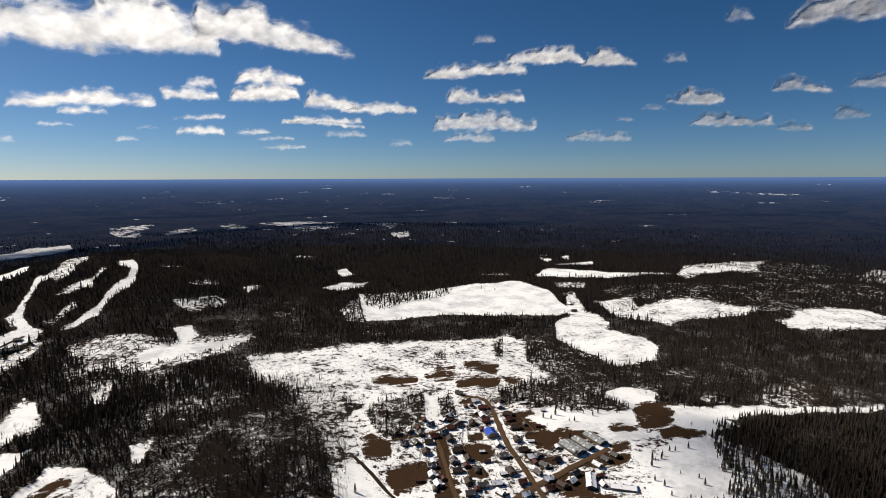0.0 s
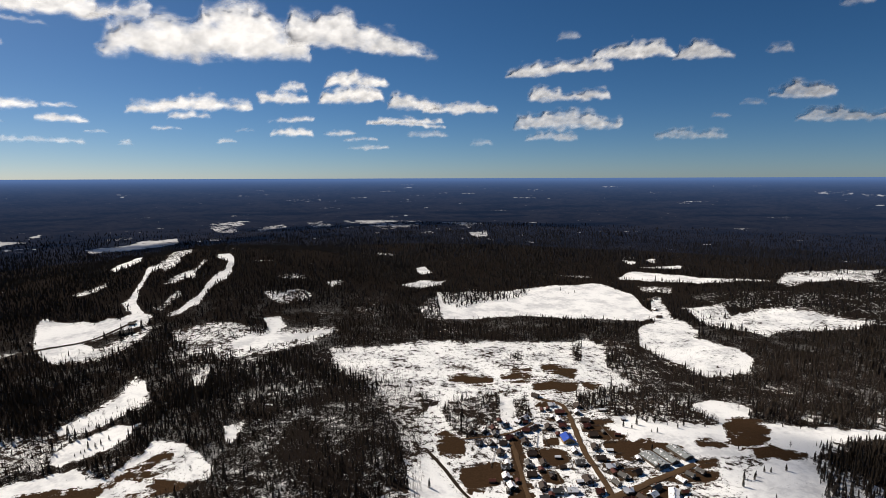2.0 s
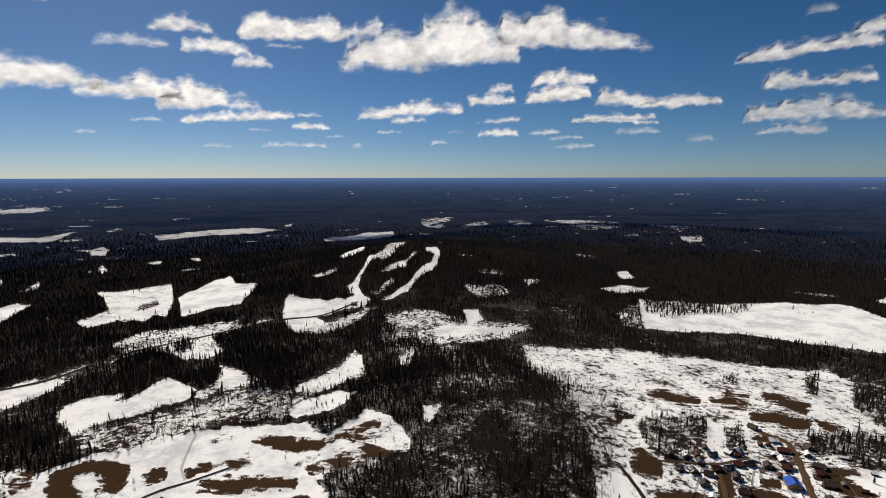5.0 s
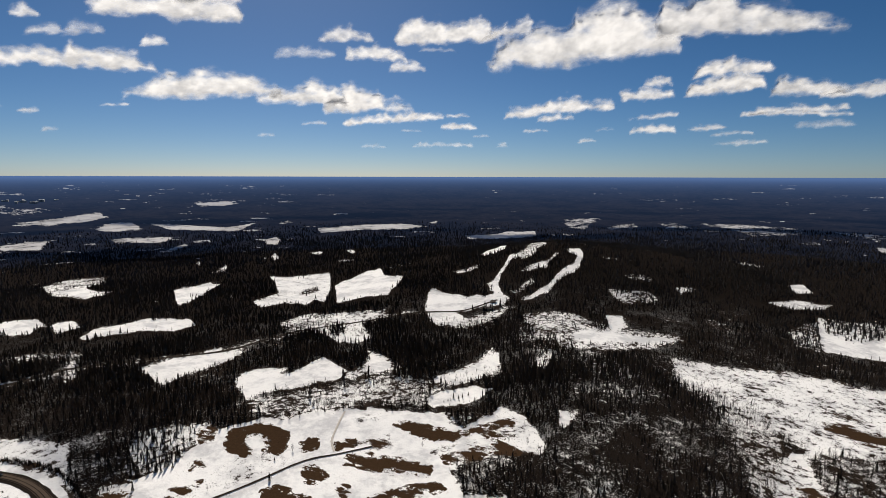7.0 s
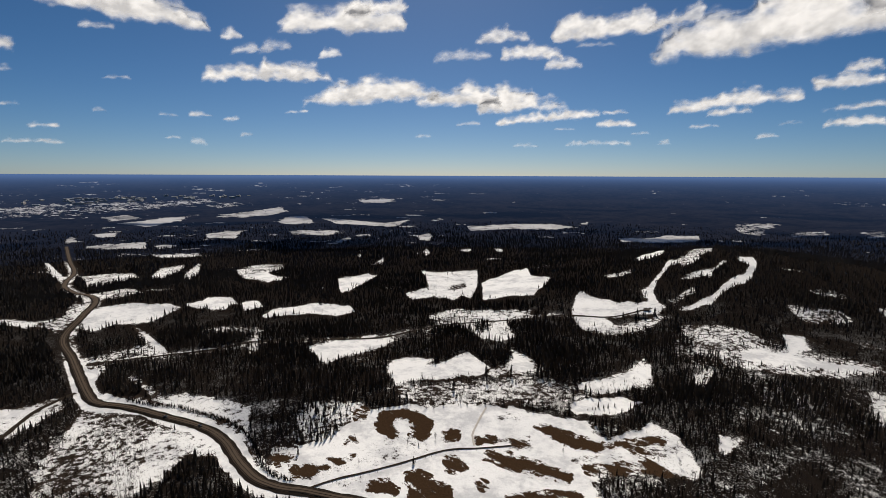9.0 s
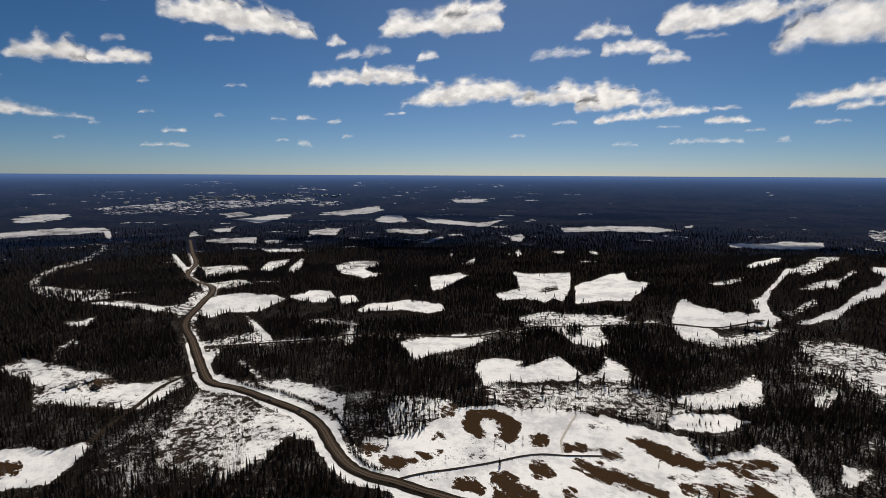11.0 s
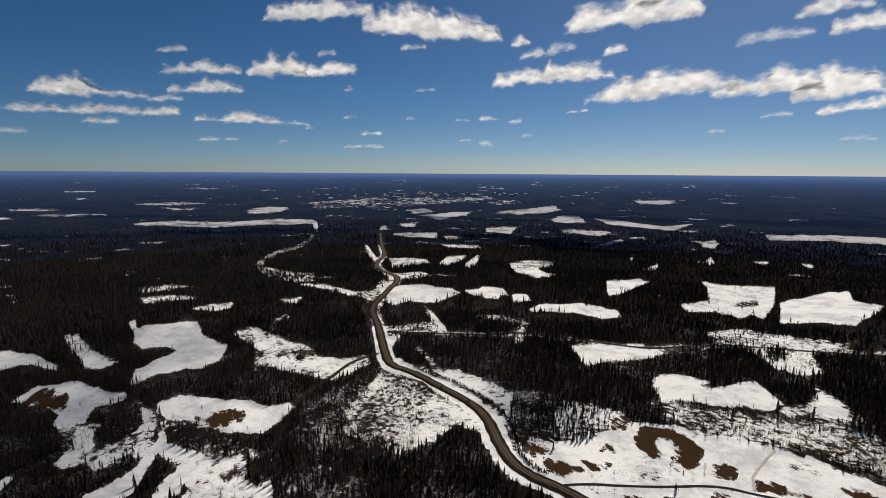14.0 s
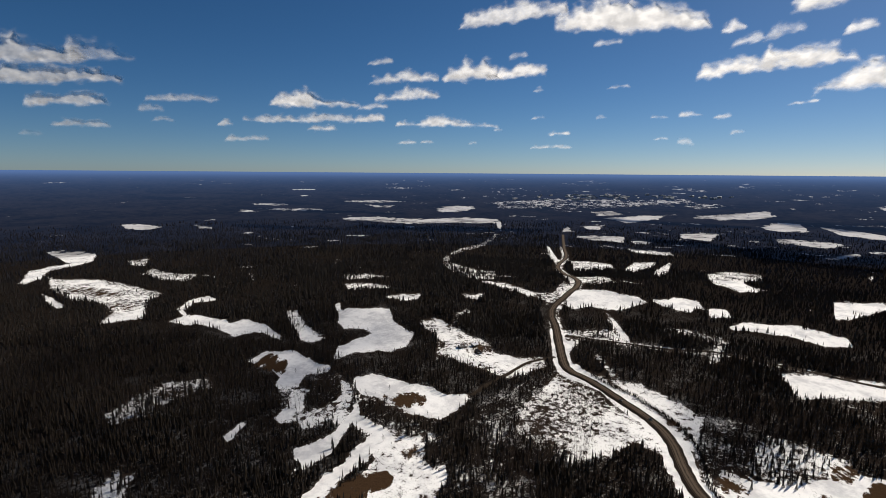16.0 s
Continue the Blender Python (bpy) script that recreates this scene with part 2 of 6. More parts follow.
def cover_at(x, y, soft=0.16):
    """Cover of the land at points in plan: columns as in KINDS."""
    r = np.hypot(x, y)
    k = np.clip(r / 700, 0.6, 4.0)
    u, v = bearing_dip(x + k * (7 * fbm(x / k, y / k, 55, 21) + 4.5 * fbm(x / k, y / k, 14, 22, 3)),
                       y + k * (7 * fbm(x / k, y / k, 55, 23) + 4.5 * fbm(x / k, y / k, 14, 24, 3)))
    # woods with gaps, in which old snow lies
    gaps = ramp(fbm(x, y, 75, 31, 5, 0.6), 0.32, 0.7) * np.clip(1.5 - r / 900, 0, 1) * np.clip(1.3 - u / 110, 0.25, 1)
    out = np.tile(np.array((0.0, 0.0, 0.0, 1.0, 0.46)), (len(x), 1))
    leafless = ramp(fbm(x, y, 150, 5, 5, 0.6), -0.1, 0.5) * np.clip(1.6 - r / 700, 0, 1) * np.clip(1.3 - u / 110, 0.25, 1)
    out[:, 0] = np.maximum(0.54 * gaps, 0.30 * leafless)
    out[:, 2] = 0.35 * np.maximum(gaps, leafless)
    out[:, 3] = 1 - 0.55 * gaps
    out[:, 4] = np.clip(0.40 - 0.0028 * u + 0.25 * gaps, 0.12, 0.7)
    for kind, poly in LANDS:
        lo, hi = poly.min(0) - 0.5, poly.max(0) + 0.5
        pick = np.nonzero((u > lo[0]) & (u < hi[0]) & (v > lo[1]) & (v < hi[1]))[0]
        if not len(pick):
            continue
        wide = soft * (2.0 if kind in ("earth", "mottle") else 1.2) * np.clip(poly[:, 1].mean() / 18, 0.3, 1)
        s = np.clip(0.5 + inside_by(u[pick], v[pick], poly) / (2 * wide), 0, 1)[:, None]
        want = np.array(KINDS[kind])
        if kind in ("snow", "field", "streaky", "patchy", "rough", "village", "thin", "scrub", "birch", "fleck", "town"):
            o = out[pick]
            o[:, :1] = np.maximum(o[:, :1], s * want[0])
            o[:, 1:] += (want[1:] - o[:, 1:]) * s
            out[pick] = o
        else:
            out[pick] += (want - out[pick]) * s
    return out


# ---- fields, clearings and groves ----
land("field", (-1381, 1539), (-1344, 1620), (-1351, 1769), (-1290, 1879), (-1193, 1746), (-1181, 1647), (-1204, 1542), (-1296, 1473))
land("field", (-2025, 1275), (-2020, 1426), (-2016, 1573), (-1942, 1708), (-1789, 1720), (-1722, 1540), (-1836, 1407), (-1848, 1261), (-1869, 1195))
land("field", (-1877, 1806), (-1979, 2001), (-1855, 1868))
land("field", (-1791, 915), (-1816, 965), (-1826, 986), (-1663, 890), (-1693, 864))
land("patchy", (-685, 932), (-714, 994), (-717, 1031), (-1002, 1513), (-948, 1442), (-659, 967), (-655, 929), (-653, 900))
land("fleck", (-1531, 2500), (-1542, 2704), (-1456, 2756), (-1266, 2331), (-1273, 2175))
land("fleck", (-1079, 2613), (-1016, 2726), (-796, 2339), (-882, 2242))
land("rough", (-241, 649), (-196, 664), (-158, 690), (-116, 713), (-53, 716), (13, 743), (68, 747), (112, 771), (127, 733), (117, 652), (150, 622), (144, 581), (98, 540), (72, 526), (30, 521), (-39, 514), (-85, 515), (-124, 538), (-165, 557), (-198, 583))
land("village", (-87, 458), (-82, 490), (-68, 516), (-41, 541), (75, 550), (90, 530), (111, 514), (136, 499), (160, 487), (207, 506), (235, 479), (247, 460), (245, 436), (209, 424), (186, 416), (171, 390), (170, 366), (147, 305), (-74, 304), (-75, 390), (-77, 426))
land("snow", (-82, 490), (-69, 521), (-41, 541), (13, 539), (18, 512), (-5, 491), (-15, 473), (-64, 478))
land("snow", (80, 504), (110, 510), (171, 521), (214, 525), (230, 521), (250, 512), (302, 502), (376, 499), (455, 500), (436, 478), (361, 465), (333, 463), (288, 459), (250, 447), (222, 452), (179, 435), (145, 439), (118, 453), (85, 466))
land("snow", (182, 557), (211, 566), (233, 557), (240, 545), (220, 511), (188, 502), (173, 510))
land("thin", (234, 435), (284, 443), (311, 429), (313, 392), (275, 353), (248, 349), (201, 325), (172, 293), (155, 293), (194, 364), (218, 395))
land("patchy", (172, 417), (211, 429), (251, 448), (243, 414), (206, 379), (195, 350), (154, 304), (139, 305), (171, 390))
land("snow", (164, 408), (197, 419), (236, 429), (234, 413), (205, 387), (198, 364), (174, 348), (162, 360), (169, 386))
land("snow", (-79, 389), (-73, 403), (-57, 385), (-32, 355), (-53, 304), (-70, 360))
land("snow", (191, 815), (217, 850), (250, 832), (254, 787), (276, 749), (301, 729), (301, 689), (281, 644), (251, 639), (220, 632), (210, 669), (193, 720), (179, 745))
land("fleck", (-1391, 2316), (-1390, 2589), (-1148, 2091), (-1222, 2069))
land("fleck", (-898, 2755), (-485, 2733), (-393, 2212), (-492, 2034), (-676, 2381))
land("patchy", (-422, 854), (-372, 887), (-347, 860), (-373, 806))
land("patchy", (-350, 934), (-329, 975), (-326, 921))
land("field", (-163, 1986), (-106, 2040), (-98, 1877), (-132, 1852))
land("town", (-2462, 5412), (-2207, 5948), (-1972, 5238), (-2054, 4907))
land("town", (-3069, 4607), (-2965, 4888), (-2724, 4487), (-2855, 4331))
land("town", (4663, 8996), (5105, 8917), (4836, 7581), (4974, 7016), (4499, 6393), (4169, 6884), (4152, 7686))
land("field", (-6770, 13424), (-5365, 10764), (-5141, 10227))
land("patchy", (-478, 667), (-433, 702), (-386, 712), (-352, 689), (-302, 713), (-264, 737), (-244, 723), (-267, 664), (-288, 628), (-305, 595), (-340, 587), (-352, 564), (-328, 519), (-328, 496), (-348, 514), (-361, 548), (-390, 566), (-428, 604))
land("snow", (-361, 637), (-345, 675), (-305, 701), (-273, 717), (-281, 697), (-309, 659), (-322, 628), (-344, 618))
land("snow", (-369, 740), (-353, 758), (-328, 719), (-328, 686))
land("snow", (-250, 414), (-243, 418), (-225, 382), (-235, 389))
land("patchy", (-243, 428), (-232, 443), (-222, 428), (-226, 404))
land("patchy", (-230, 470), (-222, 476), (-207, 439))
land("patchy", (-216, 375), (-200, 386), (-191, 359), (-200, 354))
land("patchy", (-229, 615), (-197, 598), (-128, 550), (-101, 538), (-78, 471), (-118, 509), (-169, 529), (-198, 547))
land("patchy", (228, 424), (265, 437), (237, 397))
land("snow", (-443, 83), (-431, 109), (-442, 133), (-452, 158), (-462, 185), (-446, 242), (-409, 296), (-378, 313), (-338, 347), (-313, 336), (-304, 340), (-300, 385), (-272, 385), (-241, 363), (-224, 347), (-238, 327), (-200, 264), (-302, 89), (-378, 86), (-403, 75))
land("field", (-2317, -240), (-2343, -207), (-2210, -188), (-2131, -214))
land("field", (-2433, -168), (-2444, -92), (-2277, -95), (-2307, -151))
land("field", (-2034, -151), (-2040, -54), (-2062, 13), (-1867, 3), (-1885, -51), (-1926, -128))
land("field", (-2208, 210), (-2236, 296), (-2345, 380), (-2036, 289), (-2077, 216))
land("snow", (-2685, 571), (-2972, 758), (-2893, 832), (-2570, 710), (-2551, 595))
land("field", (-2841, 849), (-2513, 954), (-2365, 1044), (-2467, 1217), (-2166, 984), (-2316, 879), (-2459, 789))
land("field", (-2220, 529), (-2166, 598), (-2078, 690), (-1979, 612), (-2093, 521))
land("snow", (-3468, 566), (-3697, 751), (-3922, 899), (-3352, 785), (-3131, 635), (-3079, 532))
land("town", (-3905, -549), (-4582, -285), (-4774, 89), (-5474, 586), (-4781, 555), (-4226, 185), (-3828, -120), (-3452, -400))
land("field", (-3323, -211), (-3492, -83), (-3269, 2), (-3031, -98))
land("town", (-4465, 395), (-4728, 683), (-4301, 789), (-3947, 493))
land("field", (-4639, 1736), (-4845, 2202), (-4210, 1886), (-4118, 1615))
land("snow", (-1685, -2049), (-1735, -1995), (-1666, -1781), (-1552, -1757), (-1571, -1882))
land("field", (-1766, -1732), (-1779, -1640), (-1670, -1596))
land("field", (-2635, -629), (-2542, -572), (-2088, -462), (-2148, -495))
land("field", (-2410, -1299), (-2377, -1084), (-2491, -921), (-2652, -743), (-2573, -591), (-2388, -582), (-2321, -756), (-2239, -927), (-2251, -1103))
land("field", (-3235, -1163), (-3609, -1136), (-3533, -953), (-3087, -918), (-2985, -1021))
land("field", (-2246, 212), (-2351, 349), (-2295, 378), (-2057, 261))
land("town", (-4011, -1006), (-5104, -603), (-5046, 59), (-5808, 614), (-5004, 529), (-4126, -121), (-3532, -522), (-3460, -774))
land("snow", (-2889, -87), (-3238, 170), (-3136, 231), (-2643, 28))
land("field", (-3261, 379), (-3615, 695), (-3482, 786), (-2971, 474))
land("dense", (-545, -923), (-512, -696), (-530, -565), (-559, -479), (-493, -416), (-429, -356), (-421, -379), (-425, -418), (-395, -463), (-311, -440), (-244, -358), (-228, -408))
land("scrub", (-179, 542), (-147, 532), (-98, 523), (-79, 477), (-76, 422), (-64, 338), (-89, 338), (-97, 412), (-99, 470))
land("birch", (-259, 534), (-255, 630), (-229, 676), (-151, 599), (-104, 553), (-113, 487), (-161, 451), (-209, 447))
land("birch", (139, 775), (179, 745), (197, 650), (189, 577), (143, 549), (145, 598), (117, 629))
land("birch", (316, 1060), (509, 1074), (744, 1068), (934, 1055), (751, 844), (663, 839), (555, 818), (511, 868), (440, 924), (352, 964))
land("birch", (733, 1259), (928, 1340), (1019, 1303), (972, 1142), (735, 1057), (678, 1098))
land("fleck", (-347, 2568), (-128, 2569), (-176, 2147))
land("birch", (-507, 130), (-494, 161), (-460, 161), (-430, 129), (-429, 109), (-489, 114))
land("birch", (-541, 91), (-540, 126), (-483, 123), (-424, 98), (-424, 79))
land("birch", (-522, -106), (-544, -89), (-544, -56), (-520, -43), (-441, -56), (-438, -82))
land("birch", (-599, -59), (-587, -49), (-567, -35), (-553, -15), (-510, -12), (-492, -21), (-471, -31), (-455, -39), (-396, -41), (-413, -72), (-539, -88), (-603, -68))
land("birch", (-512, 80), (-489, 105), (-418, 104), (-426, 83), (-448, 75))
land("dense", (283, 477), (350, 486), (445, 488), (485, 487), (308, 298), (252, 301), (311, 383), (311, 429), (284, 443))
land("earth", (-65, 441), (-57, 446), (-43, 435), (-40, 420), (-45, 409), (-55, 414), (-62, 425))
land("earth", (-37, 394), (-28, 402), (-13, 408), (-5, 399), (-7, 385), (-15, 371), (-24, 363), (-32, 373))
land("earth", (-3, 450), (4, 454), (9, 421), (13, 398), (17, 358), (11, 357), (5, 364), (1, 399))
land("earth", (32, 434), (44, 435), (49, 424), (46, 414), (39, 409), (34, 423))
land("earth", (69, 482), (82, 489), (91, 470), (100, 450), (106, 439), (99, 425), (90, 431), (82, 446), (78, 466))
land("earth", (28, 534), (43, 534), (46, 522), (27, 525))
land("earth", (35, 454), (46, 458), (44, 442), (36, 440))
land("earth", (25, 401), (40, 396), (43, 385), (28, 388))
land("earth", (137, 405), (155, 412), (161, 407), (145, 394), (136, 398))
land("earth", (86, 375), (114, 395), (125, 395), (116, 381), (91, 363))
land("mottle", (158, 467), (173, 470), (176, 460), (159, 455))
land("mottle", (42, 516), (62, 521), (62, 496), (46, 484), (36, 500))
land("mottle", (63, 510), (76, 514), (82, 486), (69, 477))
land("earth", (72, 425), (84, 421), (91, 409), (84, 394), (78, 401))
land("earth", (110, 454), (124, 449), (129, 436), (118, 441))
land("copse", (-73, 498), (-53, 500), (-33, 521), (-13, 519), (-10, 506), (-11, 463), (-21, 454), (-35, 442), (-45, 452), (-53, 475))
land("copse", (-1, 489), (11, 494), (23, 489), (23, 483), (2, 480))
land("copse", (64, 533), (79, 535), (107, 548), (128, 556), (154, 574), (177, 551), (187, 524), (200, 510), (195, 503), (178, 498), (161, 505), (136, 495), (119, 504), (100, 509), (82, 520))
land("grove", (-20, 433), (-3, 428), (-1, 433), (-13, 429))
land("grove", (-9, 659), (12, 660), (24, 672), (-6, 651))
land("grove", (87, 726), (98, 726), (89, 671), (81, 675))
land("mottle", (248, 723), (258, 714), (252, 705), (245, 711))
land("mottle", (258, 700), (289, 692), (285, 681), (257, 688))
land("copse", (-455, 323), (-431, 362), (-388, 368), (-376, 357), (-381, 331), (-420, 297))
land("rough", (-240, 644), (-217, 637), (-186, 650), (-156, 657), (-130, 564), (-144, 572), (-171, 583), (-198, 586), (-218, 607))
land("earth", (73, 492), (84, 494), (100, 460), (109, 443), (103, 429), (91, 429), (83, 455), (76, 476))
land("earth", (208, 513), (224, 521), (237, 517), (241, 499), (231, 483), (215, 472), (204, 459), (193, 455), (197, 477))
land("earth", (207, 462), (230, 463), (247, 450), (237, 435), (223, 444), (203, 443))
land("earth", (158, 462), (175, 465), (189, 460), (184, 453), (161, 455))
land("earth", (-36, 390), (-20, 404), (-4, 411), (0, 398), (-9, 385), (-21, 377), (-25, 361), (-32, 376))
land("earth", (3, 389), (13, 381), (15, 357), (2, 357))
land("earth", (24, 432), (45, 436), (49, 426), (45, 412), (35, 410), (26, 423))
land("earth", (112, 408), (127, 411), (138, 415), (160, 411), (150, 401), (133, 398), (119, 400))
land("earth", (147, 428), (168, 432), (167, 422), (150, 416))
land("earth", (98, 378), (117, 382), (114, 367), (131, 358), (130, 351), (98, 353), (93, 367))
land("mottle", (78, 511), (94, 516), (100, 489), (83, 485))
land("glade", (171, 403), (199, 424), (244, 453), (264, 433), (304, 419), (343, 407), (385, 400), (293, 298), (147, 305))
land("grove", (264, 468), (297, 465), (362, 466), (429, 471), (445, 468), (396, 413), (348, 413), (309, 427), (274, 443))
land("thin", (261, 404), (314, 405), (373, 404), (293, 298), (218, 303))
land("copse", (-503, 230), (-478, 253), (-472, 301), (-453, 349), (-433, 377), (-393, 372), (-369, 348), (-389, 319), (-424, 289), (-464, 246))
land("copse", (-391, 378), (-382, 413), (-369, 444), (-364, 439), (-376, 408), (-375, 377))
land("copse", (-352, 333), (-331, 348), (-302, 369), (-297, 365), (-321, 339))
land("copse", (-464, 274), (-448, 290), (-426, 318), (-411, 332), (-384, 361), (-371, 355), (-387, 334), (-400, 312), (-424, 285), (-442, 259))
land("copse", (-489, 343), (-459, 361), (-437, 388), (-401, 395), (-401, 386), (-422, 366), (-453, 339))

# the ski hill
land("snow", (-397, 399), (-401, 445), (-408, 504), (-376, 478), (-368, 434), (-378, 403))
# fields between the woods, further off and round the highway
land("snow", (-711, -397), (-726, -396), (-729, -370), (-731, -339), (-707, -321), (-686, -315), (-665, -293), (-651, -264), (-635, -263), (-620, -268), (-584, -265), (-574, -288), (-556, -302), (-541, -317), (-710, -408))
land("snow", (-492, -262), (-506, -250), (-507, -224), (-490, -190), (-479, -166), (-482, -146), (-497, -136), (-481, -135), (-464, -142), (-446, -152), (-445, -170), (-454, -198), (-461, -221), (-459, -237), (-474, -252))
land("patchy", (-502, -296), (-474, -254), (-448, -243), (-429, -238), (-421, -223), (-410, -196), (-406, -164), (-404, -149), (-387, -145), (-403, -243))
land("snow", (-496, -293), (-476, -261), (-437, -244), (-432, -258))
land("scrub", (-455, -237), (-456, -219), (-441, -173), (-421, -164), (-415, -187), (-424, -221))
land("patchy", (-705, -278), (-728, -254), (-713, -239), (-693, -204), (-645, -163), (-617, -136), (-619, -112), (-631, -85), (-609, -85), (-588, -101), (-559, -113), (-577, -139), (-613, -188), (-629, -213), (-572, -198), (-573, -203), (-652, -223), (-685, -249))
land("snow", (-723, -262), (-717, -240), (-649, -201), (-636, -211), (-684, -239))
land("snow", (-623, -154), (-615, -111), (-626, -88), (-585, -106), (-578, -125), (-596, -143))
land("field", (-803, -378), (-836, -356), (-832, -319), (-805, -315), (-789, -344))
land("patchy", (-900, -497), (-918, -461), (-899, -409), (-862, -396), (-849, -427), (-836, -449))
land("patchy", (-962, -531), (-1017, -508), (-993, -478), (-943, -489))
land("field", (-853, -247), (-860, -223), (-834, -218), (-830, -233))
land("patchy", (-1221, -405), (-1179, -348), (-1098, -263), (-1005, -234), (-1003, -270), (-1099, -335), (-1122, -368))
land("patchy", (-978, -224), (-949, -183), (-900, -176), (-913, -201))
land("patchy", (-708, -222), (-749, -227), (-780, -219), (-768, -211), (-738, -217), (-707, -214))
land("snow", (-922, -83), (-949, -61), (-945, -12), (-936, 32), (-912, 46), (-886, 30), (-856, 6), (-843, -20), (-860, -47), (-838, -63), (-859, -78))
land("snow", (-926, 56), (-974, 91), (-971, 128), (-926, 129), (-884, 102), (-900, 64))
land("snow", (-927, 137), (-941, 166), (-901, 166), (-870, 139))
land("patchy", (-710, -70), (-729, -26), (-695, 25), (-759, 11), (-797, -3), (-834, -25), (-793, -18), (-757, -7), (-744, -42), (-740, -68))
land("snow", (-821, -18), (-803, -7), (-747, 14), (-714, 19), (-725, 7), (-768, -3))
land("snow", (-698, -65), (-704, -47), (-665, -49), (-643, -56))
land("patchy", (-795, 65), (-803, 92), (-782, 140), (-750, 138), (-757, 125), (-769, 88))
land("patchy", (-776, 135), (-773, 142), (-684, 118), (-685, 111))
land("patchy", (-651, -24), (-608, 3), (-533, 31), (-534, 25), (-594, -4), (-638, -26))
land("snow", (-841, 153), (-882, 190), (-894, 255), (-856, 300), (-824, 297), (-807, 259), (-826, 236), (-833, 189), (-818, 153))
land("snow", (-680, 179), (-692, 215), (-685, 263), (-664, 305), (-643, 283), (-633, 251), (-632, 220), (-617, 185), (-647, 182))
land("patchy", (-684, 184), (-700, 217), (-692, 274), (-671, 308), (-666, 281))
land("patchy", (-1363, 184), (-1417, 257), (-1383, 313), (-1291, 285), (-1246, 240), (-1164, 264), (-1114, 215), (-1191, 190))
land("snow", (-1266, 195), (-1275, 246), (-1163, 258), (-1115, 218))
land("snow", (-1116, 370), (-1138, 418), (-1127, 476), (-1075, 428), (-1010, 366), (-971, 335), (-1030, 345))
land("field", (-906, 435), (-971, 516), (-1078, 564), (-1135, 583), (-1096, 615), (-1062, 645), (-1055, 705), (-972, 654), (-896, 600), (-807, 526), (-841, 519), (-820, 491), (-884, 482), (-867, 428))
land("grove", (-925, 533), (-942, 587), (-904, 575), (-884, 528))
land("snow", (-922, 629), (-937, 678), (-966, 732), (-974, 799), (-881, 733), (-828, 736), (-786, 688), (-738, 621), (-769, 586), (-778, 534))
land("patchy", (-762, 402), (-769, 451), (-731, 488), (-660, 553), (-636, 529), (-630, 483), (-562, 449), (-569, 422), (-610, 409), (-647, 399), (-712, 390))
land("snow", (-627, 412), (-606, 427), (-566, 448), (-566, 420), (-589, 404))
land("rough", (-710, 474), (-657, 546), (-637, 525), (-642, 475), (-669, 447))
land("grove", (-652, 430), (-664, 458), (-631, 451), (-607, 424), (-619, 413))
land("snow", (-564, 249), (-585, 266), (-568, 306), (-559, 305), (-555, 289), (-542, 300), (-546, 324), (-556, 356), (-526, 355), (-490, 352), (-481, 326), (-496, 288), (-512, 270), (-506, 231))
land("rough", (-490, 352), (-495, 381), (-512, 411), (-464, 394), (-460, 365), (-472, 334))
land("scrub", (-502, 233), (-496, 275), (-412, 390), (-379, 370), (-395, 321), (-420, 269), (-441, 240), (-471, 216))
land("patchy", (-466, 272), (-462, 314), (-425, 370), (-434, 320), (-452, 276))
land("patchy", (-407, 398), (-407, 430), (-410, 480), (-428, 523), (-402, 501), (-383, 462), (-391, 426))
land("snow", (-369, 352), (-377, 382), (-365, 412), (-344, 413), (-330, 389), (-343, 366), (-356, 352))
land("snow", (-403, 401), (-400, 436), (-397, 475), (-387, 460), (-393, 423))
land("scrub", (-496, -87), (-557, -71), (-591, -59), (-556, -22), (-507, 24), (-459, 52), (-444, 45), (-465, 21), (-432, 0), (-417, -27), (-435, -60), (-449, -84))
land("rough", (-524, -7), (-504, 23), (-459, 52), (-444, 45), (-465, 21), (-432, 0), (-427, -18), (-466, -14))
land("rough", (-557, -74), (-586, -59), (-569, -40), (-544, -56), (-526, -66))
land("birch", (-446, -70), (-498, -62), (-559, -45), (-540, -17), (-486, -28), (-432, -46))
land("birch", (-449, -82), (-521, -70), (-503, -57), (-435, -62))
land("rough", (-588, 3), (-592, 28), (-548, 75), (-537, 88), (-497, 76), (-468, 65), (-509, 46), (-549, 26))
land("thin", (-471, 108), (-521, 132), (-508, 159), (-478, 185), (-454, 159), (-422, 127), (-449, 103))
land("snow", (-441, 101), (-422, 127), (-452, 159), (-469, 185), (-429, 170), (-408, 118))
land("earth", (-468, 161), (-473, 180), (-455, 178), (-450, 165))
land("earth", (-465, -221), (-479, -221), (-483, -203), (-478, -184), (-470, -175), (-458, -181), (-454, -194), (-453, -208))
land("dense", (-648, -375), (-655, -357), (-656, -332), (-646, -318), (-631, -318), (-601, -319), (-568, -332))
land("mottle", (-649, -201), (-661, -176), (-627, -156), (-603, -162), (-616, -186))
land("field", (-709, -1148), (-809, -1260), (-933, -1286), (-1035, -1515), (-1090, -1521), (-1057, -1372), (-959, -1262), (-840, -1223), (-767, -1161), (-711, -1127))
land("patchy", (-797, -1170), (-810, -1038), (-739, -801), (-687, -784), (-590, -682), (-546, -718), (-640, -800), (-675, -953), (-717, -1049))
land("mottle", (-747, -1051), (-736, -902), (-687, -856), (-690, -944))
land("mottle", (-664, -855), (-667, -781), (-617, -748), (-623, -792))
land("field", (-801, -1124), (-802, -1028), (-758, -943), (-759, -1051))
land("field", (-607, -766), (-653, -759), (-606, -699), (-549, -717))
land("snow", (-664, -1012), (-662, -956), (-632, -894), (-613, -878), (-636, -947))
